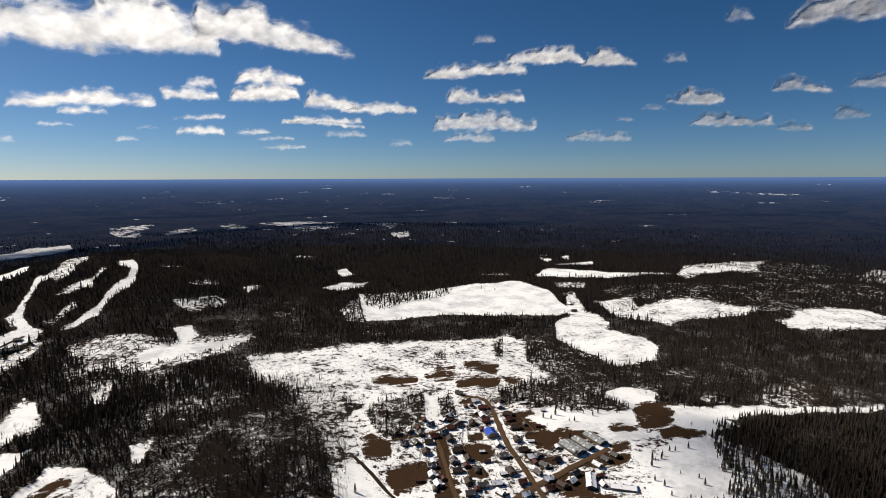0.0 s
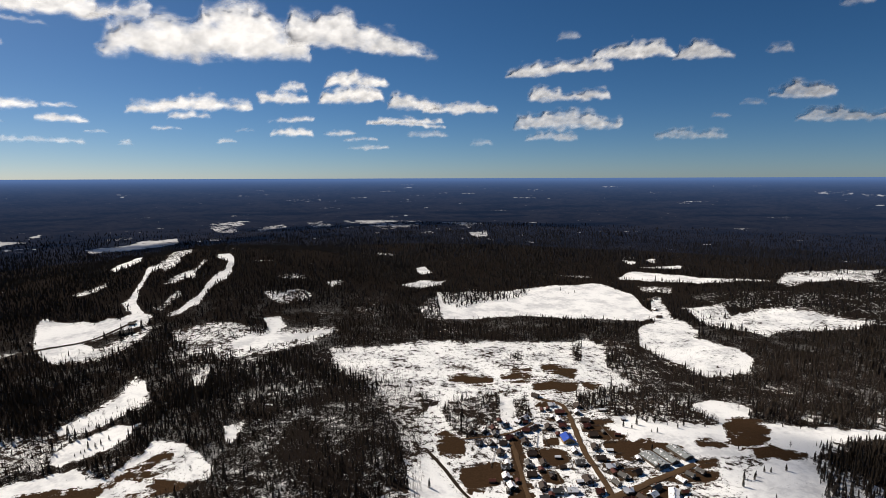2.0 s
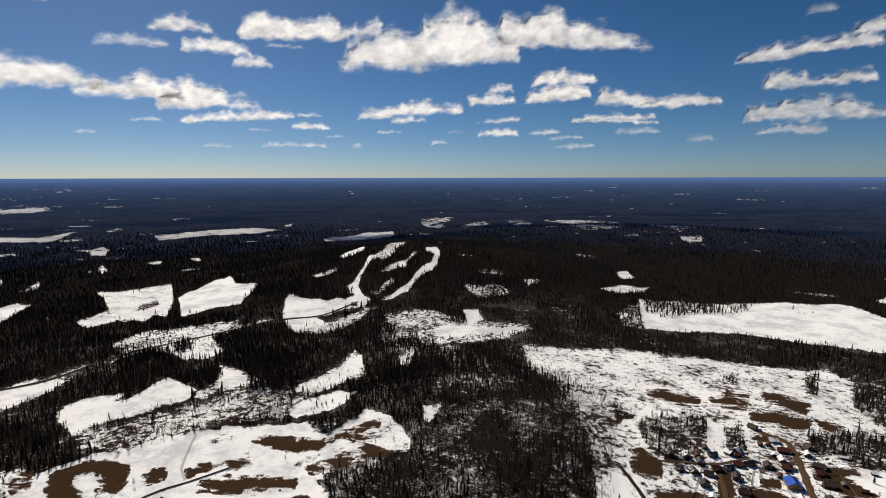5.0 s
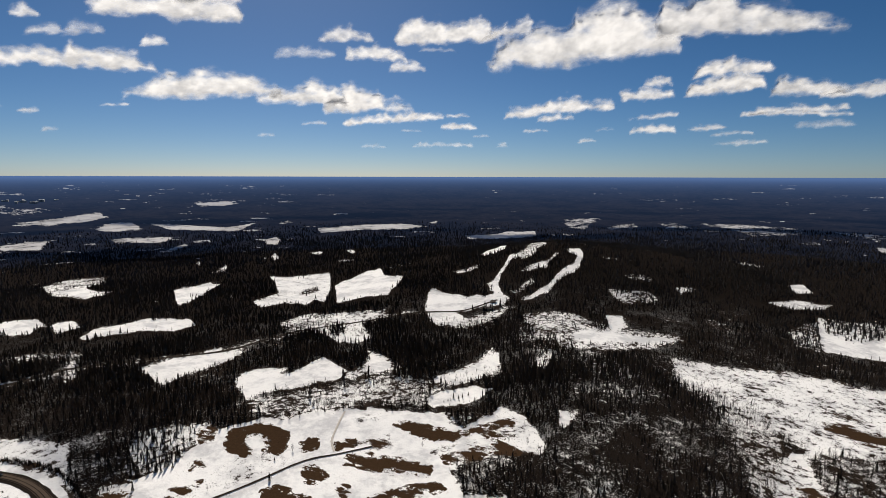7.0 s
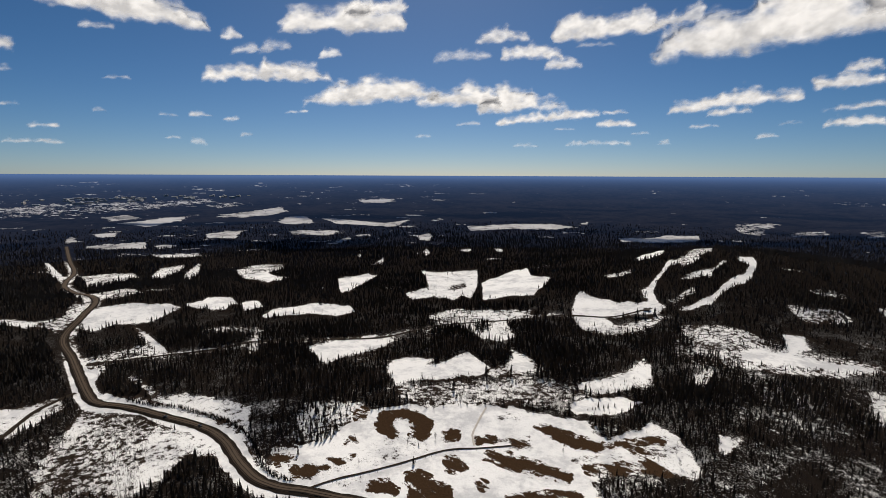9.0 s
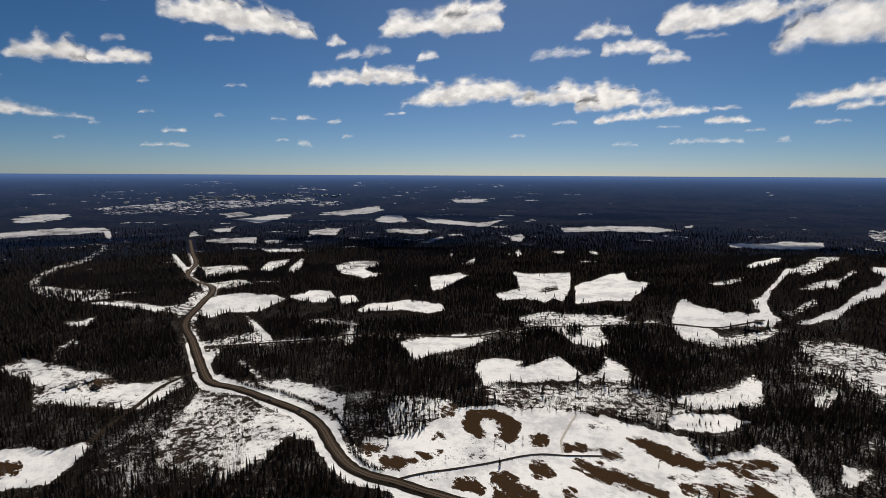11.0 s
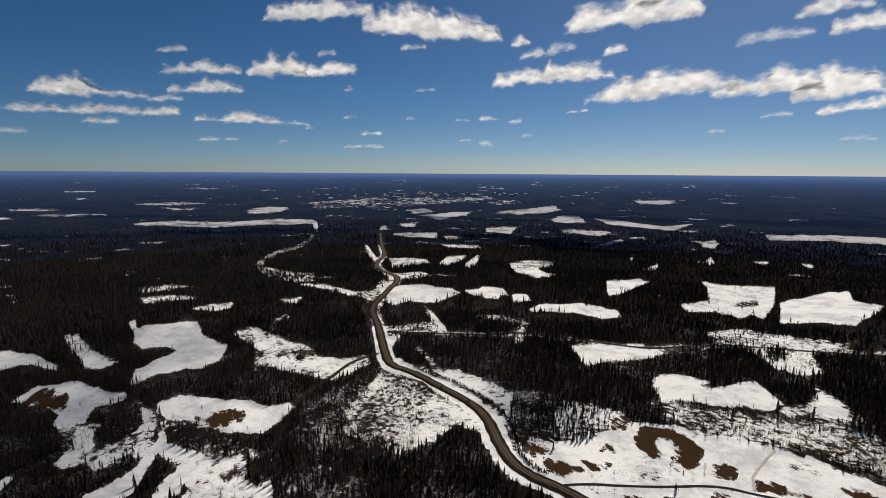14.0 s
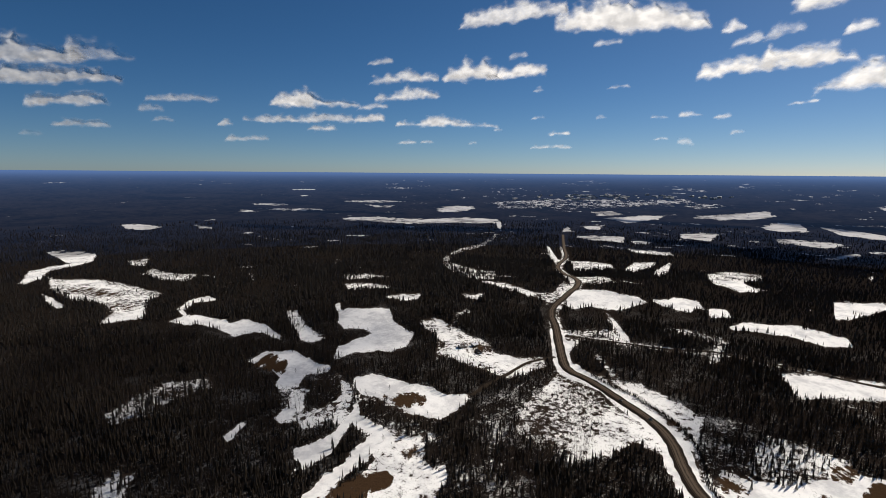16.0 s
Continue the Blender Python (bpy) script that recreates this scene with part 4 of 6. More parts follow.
def margin(kind, pts, half):
    """Land of one kind along a road."""
    p = np.array(pts, float)
    for q, r in zip(p[:-1], p[1:]):
        d = (r - q) / np.linalg.norm(r - q)
        n = np.array((-d[1], d[0])) * half
        q, r = q - d * 3, r + d * 3
        land(kind, *[tuple(v) for v in (q - n, r - n, r + n, q + n)])


margin("snow", highway[7:], 13)
margin("patchy", highway[1:8], 12)
margin("snow", side_road, 5)
margin("patchy", cross_road, 6)
margin("mottle", hedge, 2.5)

# small clearings far off in the woods, most of them round the town
spread = random.Random(17)
for k in range(330):
    b = spread.choice((spread.uniform(-40, 40), spread.uniform(45, 150), spread.uniform(60, 115), spread.uniform(60, 115)))
    d = EYE / math.tan(radians(spread.uniform(1.0, 6.5) if k % 3 else spread.uniform(0.6, 2.5)))
    w, deep = d * radians(spread.uniform(0.2, 1.3)), d * d / EYE * radians(spread.uniform(0.012, 0.05))
    e, n = Vector((math.cos(radians(b)), math.sin(radians(b)))), Vector((-math.sin(radians(b)), math.cos(radians(b))))
    ring = [n * (d + deep * math.sin(a) * spread.uniform(0.5, 1.2)) + e * w * math.cos(a) * spread.uniform(0.6, 1.2) for a in (0, 0.8, 1.6, 2.4, 3.1, 4.0, 4.8, 5.6)]
    land(spread.choice(("snow", "fleck", "town", "town")), *[tuple(q) for q in ring])


# glades, cuttings and boggy strips among the woods at middle distance
for k in range(110):
    b = spread.choice((spread.uniform(-35, 30), spread.uniform(45, 100), spread.uniform(60, 125), spread.uniform(60, 125)))
    d = spread.uniform(1050, 2500)
    w, deep = spread.uniform(10, 48), spread.uniform(4, 14) * d / 1200
    e, n = Vector((math.cos(radians(b)), math.sin(radians(b)))), Vector((-math.sin(radians(b)), math.cos(radians(b))))
    lean = spread.uniform(-0.5, 0.5)
    ring = [n * (d + deep * math.sin(a) * spread.uniform(0.5, 1.2) + lean * w * math.cos(a)) + e * w * math.cos(a) * spread.uniform(0.6, 1.2) for a in (0, 0.8, 1.6, 2.4, 3.1, 4.0, 4.8, 5.6)]
    land(spread.choice(("patchy", "fleck", "fleck", "rough")), *[tuple(q) for q in ring])


def raw_mesh(name, verts, faces, material, attrs=(), smooth=False):
    """A mesh from numpy arrays; faces is an n x 3 or n x 4 array."""
    me = bpy.data.meshes.new(name)
    n, k = faces.shape
    me.vertices.add(len(verts))
    me.vertices.foreach_set("co", np.ascontiguousarray(verts, np.float32).ravel())
    me.loops.add(n * k)
    me.loops.foreach_set("vertex_index", np.ascontiguousarray(faces, np.int32).ravel())
    me.polygons.add(n)
    me.polygons.foreach_set("loop_start", np.arange(0, n * k, k, dtype=np.int32))
    me.polygons.foreach_set("use_smooth", np.full(n, smooth))
    for key, kind, values in attrs:
        a = me.attributes.new(key, kind, 'POINT')
        a.data.foreach_set("color" if kind == 'FLOAT_COLOR' else "value", np.ascontiguousarray(values, np.float32).ravel())
    me.update(calc_edges=True)
    me.materials.append(material)
    return me


def make_ground():
    fine = np.arange(-46.0, 154.01, 0.24)
    back = np.arange(156.0, 313.0, 2.0)
    az = np.radians(np.concatenate([fine, back]))
    dips = np.concatenate([np.array((89.0, 70.0, 55.0, 45.0)), np.arange(38.0, 12.0, -0.15), np.arange(12.0, 0.3, -0.09), np.array((0.3, 0.22, 0.15, 0.1, 0.06, 0.03))])
    r = EYE / np.tan(np.radians(dips))
    R, A = np.meshgrid(r, az, indexing="ij")
    x, y = (-np.sin(A) * R).ravel(), (np.cos(A) * R).ravel()
    c = cover_at(x, y)
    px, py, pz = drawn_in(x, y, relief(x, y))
    verts = np.stack([px, py, pz], 1)
    na, nr = len(az), len(r)
    i = np.arange(nr - 1)[:, None] * na
    j = np.arange(na)[None, :]
    j2 = (j + 1) % na
    faces = np.stack([i + j, i + j2, i + na + j2, i + na + j], -1)
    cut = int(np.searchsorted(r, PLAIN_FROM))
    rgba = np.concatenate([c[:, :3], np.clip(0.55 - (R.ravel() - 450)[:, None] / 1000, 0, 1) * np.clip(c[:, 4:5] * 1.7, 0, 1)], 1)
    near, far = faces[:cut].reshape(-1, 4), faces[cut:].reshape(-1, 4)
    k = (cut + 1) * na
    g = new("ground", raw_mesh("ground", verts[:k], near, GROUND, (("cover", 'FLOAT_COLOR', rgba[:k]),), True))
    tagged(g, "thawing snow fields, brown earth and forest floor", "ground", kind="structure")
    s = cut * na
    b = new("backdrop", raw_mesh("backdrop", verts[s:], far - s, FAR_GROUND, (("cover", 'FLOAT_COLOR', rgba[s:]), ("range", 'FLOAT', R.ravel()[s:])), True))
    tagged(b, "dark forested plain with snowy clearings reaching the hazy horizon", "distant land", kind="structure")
    # the hub under the drone
    bm = bmesh.new()
    ring = [bm.verts.new(verts[q]) for q in range(na)]
    bm.faces.new(ring)
    me = bpy.data.meshes.new("ground_hub")
    bm.to_mesh(me)
    bm.free()
    me.materials.append(GROUND)
    hub = new("ground_hub", me)
    tagged(hub, "snowy ground below the camera", "ground", kind="structure")


make_ground()


# ---- roads ----
def smooth_line(pts, step=6.0):
    """Catmull-Rom through the corners of a road, at even steps."""
    p = np.array(pts, float)
    p = np.vstack([2 * p[0] - p[1], p, 2 * p[-1] - p[-2]])
    out = []
    for i in range(1, len(p) - 2):
        n = max(2, int(np.linalg.norm(p[i + 1] - p[i]) / step))
        t = np.linspace(0, 1, n, endpoint=False)[:, None]
        a, b, c, d = p[i - 1], p[i], p[i + 1], p[i + 2]
        out.append(0.5 * (2 * b + (c - a) * t + (2 * a - 5 * b + 4 * c - d) * t ** 2 + (3 * b - a - 3 * c + d) * t ** 3))
    return np.vstack(out + [p[-2:-1]])


def ribbon(name, pts, half, lift, material, wobble=0.0, seed=1):
    """A road's surface along a line, crowned and laid on the ground."""
    c = smooth_line(pts)
    d = np.gradient(c, axis=0)
    d /= np.linalg.norm(d, axis=1)[:, None]
    nrm = np.stack([-d[:, 1], d[:, 0]], 1)
    rnd = np.random.RandomState(seed)
    cols = []
    for f, h in ((-1, -0.35), (-0.6, 0.0), (0, 0.06), (0.6, 0.0), (1, -0.35)):
        w = half * f * (1 + wobble * rnd.uniform(-1, 1, len(c)))
        q = c + nrm * w[:, None]
        cols.append(np.stack([q[:, 0], q[:, 1], relief(q[:, 0], q[:, 1]) + lift + h * min(1.0, half / 6)], 1))
    v = np.stack(cols, 1)
    n, k = v.shape[:2]
    v = v.reshape(-1, 3)
    i = np.arange(n - 1)[:, None] * k
    j = np.arange(k - 1)[None, :]
    f = np.stack([i + j, i + j + 1, i + k + j + 1, i + k + j], -1).reshape(-1, 4)
    return new(name, raw_mesh(name, v, f, material, (), True)), c


verge, HIGHWAY = ribbon("road_verge", highway, 6.0, 0.55, SLUSH, 0.12, 3)
tagged(verge, "dark slushy verge along the highway", "road verge", kind="structure")
road, _ = ribbon("road", highway, 3.5, 0.95, ASPHALT, 0.0)
tagged(road, "worn brown-grey asphalt highway winding between snow and woods", "road", kind="structure")
for shift in (-2.75, -0.15, 2.75):
    p = smooth_line(highway[4:], 12.0)
    d = np.gradient(p, axis=0)
    d /= np.linalg.norm(d, axis=1)[:, None]
    p = p + np.stack([-d[:, 1], d[:, 0]], 1) * shift
    wet, _ = ribbon("road_track", p, 0.28, 1.02, SLUSH, 0.5, 9)
    tagged(wet, "dark wet line worn along the highway", "road", kind="structure")
for pts, half, mat, text in ((cross_road, 3.0, VERGE, "narrow dark road through the woods"), (side_road, 1.1, VERGE, "narrow road with slushy edges"),
                             (farm_track, 0.9, TRODDEN, "wheel track over a snowy field"), (village_road, 2.5, MUD, "muddy brown village street"),
                             (cross_street, 2.9, MUD, "muddy brown street crossing the village"), (back_lane, 1.9, MUD, "muddy brown back lane"),
                             (bypath, 1.1, MUD, "muddy footpath over snow"), (lane, 1.6, VERGE, "thawed lane at the village edge"),
                             (hill_lane, 2.6, VERGE, "dark lane below the ski hill"), (wood_lane, 2.4, VERGE, "lane cut through the trees")):
    rd, _ = ribbon("side_road", pts, half, 0.5, mat, 0.2, 5)
    tagged(rd, text, "road", kind="structure")


# ---- forests ----
def cone_tree(tiers, sides, jag, rnd):
    """A spruce one metre high: drooping tiers round a spire."""
    v, f = [], []
    for k in range(tiers):
        z0 = 0.06 + 0.94 * (k / tiers) ** 0.9 * 0.92
        z1 = min(1.0, z0 + 0.94 / tiers * (1.7 if k < tiers - 1 else 1.4))
        if k == tiers - 1:
            z1 = 1.0
        rad = 0.15 * (1 - k / tiers) ** 0.8 + 0.012
        b = len(v)
        v.append((0, 0, z1))
        for s in range(sides):
            a = 2 * math.pi * (s + 0.5 * (k % 2)) / sides
            q = rad * (1 + jag * rnd.uniform(-1, 1))
            v.append((q * math.cos(a), q * math.sin(a), z0 - 0.04 * rnd.random()))
        for s in range(sides):
            f.append((b, b + 1 + s, b + 1 + (s + 1) % sides))
    return np.array(v), np.array(f)


def twig_tree(twigs, rnd):
    """A bare birch or aspen one metre high: a stem and fine upswept twigs."""
    v = [(0.012, 0, 0), (-0.006, 0.010, 0), (-0.006, -0.010, 0), (0, 0, 0.97)]
    f = [(0, 1, 3), (1, 2, 3), (2, 0, 3)]
    for k in range(twigs):
        z = 0.16 + 0.60 * k / twigs
        a = k * 2.4 + rnd.uniform(-0.4, 0.4)
        out = (0.20 - 0.12 * k / twigs) * rnd.uniform(0.6, 1.3)
        up = rnd.uniform(0.16, 0.36)
        dx, dy = math.cos(a), math.sin(a)
        b = len(v)
        w = 0.30 / (twigs + 2)
        v += [(0, 0, z), (dx * out - dy * w, dy * out + dx * w, z + up * 0.75), (dx * out * 0.9 + dy * w, dy * out * 0.9 - dx * w, min(1.02, z + up))]
        f.append((b, b + 1, b + 2))
    return np.array(v), np.array(f)


def plant(name, templates, pos, height, width, material, label, category, rnd):
    """Many trees joined into one mesh."""
    vs, fs, off = [], [], 0
    which = rnd.randint(0, len(templates), len(pos))
    for k, (tv, tf) in enumerate(templates):
        p, h, w = pos[which == k], height[which == k], width[which == k]
        if not len(p):
            continue
        a = rnd.uniform(0, 2 * math.pi, len(p))
        ca, sa = np.cos(a)[:, None], np.sin(a)[:, None]
        lean = rnd.normal(0, 0.025, (len(p), 2))
        x, y, z = tv[:, 0][None], tv[:, 1][None], tv[:, 2][None]
        hh = h[:, None]
        X = (x * ca - y * sa) * hh * w[:, None] + lean[:, :1] * z * hh + p[:, 0:1]
        Y = (x * sa + y * ca) * hh * w[:, None] + lean[:, 1:] * z * hh + p[:, 1:2]
        Z = z * hh + p[:, 2:3] - 0.2
        vs.append(np.stack([X, Y, Z], -1).reshape(-1, 3))
        fs.append((tf[None] + (np.arange(len(p)) * len(tv))[:, None, None] + off).reshape(-1, 3))
        off += len(p) * len(tv)
    ob = new(name, raw_mesh(name, np.vstack(vs), np.vstack(fs), material))
    return tagged(ob, label, category, kind="stuff")


def clear_of_roads(x, y):
    ok = np.ones(len(x), bool)
    for pts, half in ((highway, 15), (cross_road, 6), (side_road, 8), (village_road, 7), (cross_street, 7), (back_lane, 6), (hill_lane, 6), (wood_lane, 5)):
        c = smooth_line(pts, 9.0)
        lo, hi = c.min(0) - 20, c.max(0) + 20
        pick = np.nonzero((x > lo[0]) & (x < hi[0]) & (y > lo[1]) & (y < hi[1]) & ok)[0]
        if len(pick):
            d = np.min((x[pick, None] - c[None, :, 0]) ** 2 + (y[pick, None] - c[None, :, 1]) ** 2, axis=1)
            ok[pick[d < half * half]] = False
    return ok


LONE = []
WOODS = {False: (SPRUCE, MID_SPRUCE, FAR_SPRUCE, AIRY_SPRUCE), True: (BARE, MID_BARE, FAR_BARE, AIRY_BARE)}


def forest():
    rnd = np.random.RandomState(11)
    spruces = [cone_tree(3, 5, 0.3, rnd) for _ in range(4)]
    mid_spruces = [cone_tree(2, 5, 0.25, rnd) for _ in range(3)]
    far_spruces = [cone_tree(1, 4, 0.2, rnd) for _ in range(3)]
    birches = [twig_tree(12, rnd) for _ in range(4)]
    mid_birches = [twig_tree(6, rnd) for _ in range(3)]
    far_birches = [twig_tree(4, rnd) for _ in range(3)]
    for r0, r1, gap, con, dec, fat in ((330, 800, 3.3, spruces, birches, 0.95), (800, 1400, 4.5, mid_spruces, mid_birches, 1.15),
                                       (1400, 2000, 6.6, far_spruces, far_birches, 1.4), (2000, 2700, 8.5, far_spruces, far_birches, 1.6)):
        g = np.arange(-r1, r1, gap)
        x, y = [q.ravel() for q in np.meshgrid(g, g)]
        x = x + rnd.uniform(-0.6, 0.6, len(x)) * gap
        y = y + rnd.uniform(-0.6, 0.6, len(y)) * gap
        r = np.hypot(x, y)
        az = np.degrees(np.arctan2(-x, y))
        keep = (r > r0) & (r < r1) & (az > -44) & (az < 152)
        x, y = x[keep], y[keep]
        c = cover_at(x, y, 0.26)
        patch = fbm(x, y, 150, 5, 5, 0.6)
        thin = np.clip(0.88 + 0.4 * fbm(x, y, 38, 8, 3), 0.3, 1)
        keep = (rnd.random_sample(len(x)) < c[:, 3] * thin * np.clip((2700 - np.hypot(x, y)) / 1000, 0, 1)) & clear_of_roads(x, y)
        x, y, c, patch = x[keep], y[keep], c[keep], patch[keep]
        bare = rnd.random_sample(len(x)) < np.clip(c[:, 4] + 0.55 * patch, 0.04, 0.95) * (1.0 if r0 < 1400 else 0.4)
        if r0 < 400:
            # single trees in the open are things of their own
            lone = (c[:, 3] < 0.03) & (np.hypot(x, y) < 640)
            pick = np.nonzero(lone)[0]
            LONE.extend((x[q], y[q], bool(bare[q])) for q in rnd.permutation(pick)[:280])
            x, y, c, patch, bare = x[~lone], y[~lone], c[~lone], patch[~lone], bare[~lone]
            # leafless woods stand thicker than spruce
            more = bare & (c[:, 3] > 0.7)
            x, y = np.concatenate([x, x[more] + rnd.uniform(-2.4, 2.4, more.sum())]), np.concatenate([y, y[more] + rnd.uniform(-2.4, 2.4, more.sum())])
            c, patch, bare = np.vstack([c, c[more]]), np.concatenate([patch, patch[more]]), np.concatenate([bare, bare[more]])
        # tall old spruces over a lower, uneven wood
        h = rnd.uniform(4.0, 10.4, len(x)) * np.clip(1 + 0.35 * fbm(x, y, 80, 3), 0.6, 1.4)
        h = np.where(~bare & (rnd.random_sample(len(x)) < 0.22), h * 1.35, h)
        h = np.where((c[:, 4] > 0.8) & (c[:, 0] > 0.5), h * 0.6, h)
        h = np.where(c[:, 3] < 0.2, h * rnd.uniform(0.10, 0.30, len(x)), np.where(c[:, 3] < 0.45, h * rnd.uniform(0.2, 0.9, len(x)), h))
        h = h * (1.0 if r0 < 700 else 0.9)
        # the edge of a wood falls away to saplings towards the open land behind it
        up = EYE / (EYE - 0.6 * h - relief(x, y))
        behind = cover_at(x * up, y * up, 0.2)[:, 3]
        low = (behind < 0.2) & (c[:, 3] > 0.45)
        h = np.where(low, h * rnd.uniform(0.3, 0.6, len(x)), h)
        if r0 < 400:
            # hedge of young spruces along the highway
            c2 = np.repeat(smooth_line(hedge, 1.3), 3, axis=0)
            c2 = c2 + rnd.normal(0, 1.3, c2.shape)
            x, y = np.concatenate([x, c2[:, 0]]), np.concatenate([y, c2[:, 1]])
            h = np.concatenate([h, rnd.uniform(2.4, 4.4, len(c2))])
            bare = np.concatenate([bare, np.zeros(len(c2), bool)])
            # bushes along the side road
            c3 = smooth_line(side_road, 1.6)
            c3 = c3[rnd.random_sample(len(c3)) < 0.6]
            c3 = c3 + np.array((3.4, 0.6)) + rnd.normal(0, 0.7, c3.shape)
            x, y = np.concatenate([x, c3[:, 0]]), np.concatenate([y, c3[:, 1]])
            h = np.concatenate([h, rnd.uniform(1.0, 2.8, len(c3))])
            bare = np.concatenate([bare, rnd.random_sample(len(c3)) < 0.5])
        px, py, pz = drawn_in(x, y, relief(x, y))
        pos = np.stack([px, py, pz], 1)
        w = rnd.uniform(0.6, 1.1, len(x)) * fat
        # the air's greying of far woods is put into their colours, band by band
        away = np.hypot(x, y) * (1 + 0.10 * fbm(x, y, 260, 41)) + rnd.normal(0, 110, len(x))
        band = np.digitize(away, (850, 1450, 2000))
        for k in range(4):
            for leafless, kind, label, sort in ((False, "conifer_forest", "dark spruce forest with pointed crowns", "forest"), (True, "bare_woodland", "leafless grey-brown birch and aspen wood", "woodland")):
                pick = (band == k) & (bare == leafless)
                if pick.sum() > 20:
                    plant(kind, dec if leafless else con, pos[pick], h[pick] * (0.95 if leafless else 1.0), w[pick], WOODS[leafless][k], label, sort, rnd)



forest()

# ---- clouds ----
vapour = Mat("cloud_vapour")
body = vapour.attr("body").outputs["Fac"]
tr, df, tp = vapour.node("BsdfTranslucent"), vapour.node("BsdfDiffuse"), vapour.node("BsdfTransparent")
df.inputs["Color"].default_value = (0.96, 0.96, 0.96, 1)
tr.inputs["Color"].default_value = (0.95, 0.95, 0.95, 1)
m1, m2 = vapour.node("MixShader"), vapour.node("MixShader")
# shade under thick cloud, put into the vapour's colours
over = vapour.attr("over").outputs["Fac"]
painted_shade = vapour.math('ADD', over, vapour.math('MULTIPLY', vapour.math('SUBTRACT', vapour.noise(0.008, 4, 0.6, stretch=(1.0, 1.0, 2.0)), 0.5), 0.35), clamp=True)
vapour.put(tr.inputs["Color"], vapour.mix(painted_shade, (0.70, 0.715, 0.75), (0.45, 0.465, 0.50)))
vapour.put(df.inputs["Color"], vapour.mix(painted_shade, (0.64, 0.655, 0.69), (0.39, 0.405, 0.44)))
m1.inputs["Fac"].default_value = 0.42
# light wanders inside the vapour, so that its shading leans to the sun
geo, lift, tilt, unit = vapour.node("NewGeometry"), vapour.node("VectorMath"), vapour.node("VectorMath"), vapour.node("VectorMath")
lift.operation, tilt.operation, unit.operation = 'SCALE', 'ADD', 'NORMALIZE'
lift.inputs["Scale"].default_value = 0.30
tilt.inputs[1].default_value = (-0.45 * math.sin(radians(SUN_BEARING)), 0.45 * math.cos(radians(SUN_BEARING)), 0.75)
vapour.l.new(geo.outputs["Normal"], lift.inputs[0])
vapour.l.new(lift.outputs[0], tilt.inputs[0])
vapour.l.new(tilt.outputs[0], unit.inputs[0])
vapour.l.new(unit.outputs[0], df.inputs["Normal"])
vapour.l.new(tr.outputs[0], m1.inputs[1])
vapour.l.new(df.outputs[0], m1.inputs[2])
fray = vapour.math('MULTIPLY', vapour.math('SUBTRACT', vapour.noise(0.012, 5, 0.65, stretch=(1.0, 1.0, 1.8)), 0.5), vapour.math('MULTIPLY', vapour.math('MULTIPLY', body, vapour.math('SUBTRACT', 1.0, body)), 5.0))
vapour.put(m2.inputs["Fac"], vapour.math('ADD', body, fray, clamp=True))
vapour.l.new(tp.outputs[0], m2.inputs[1])
vapour.l.new(m1.outputs[0], m2.inputs[2])
vapour.l.new(m2.outputs[0], vapour.out.inputs["Surface"])


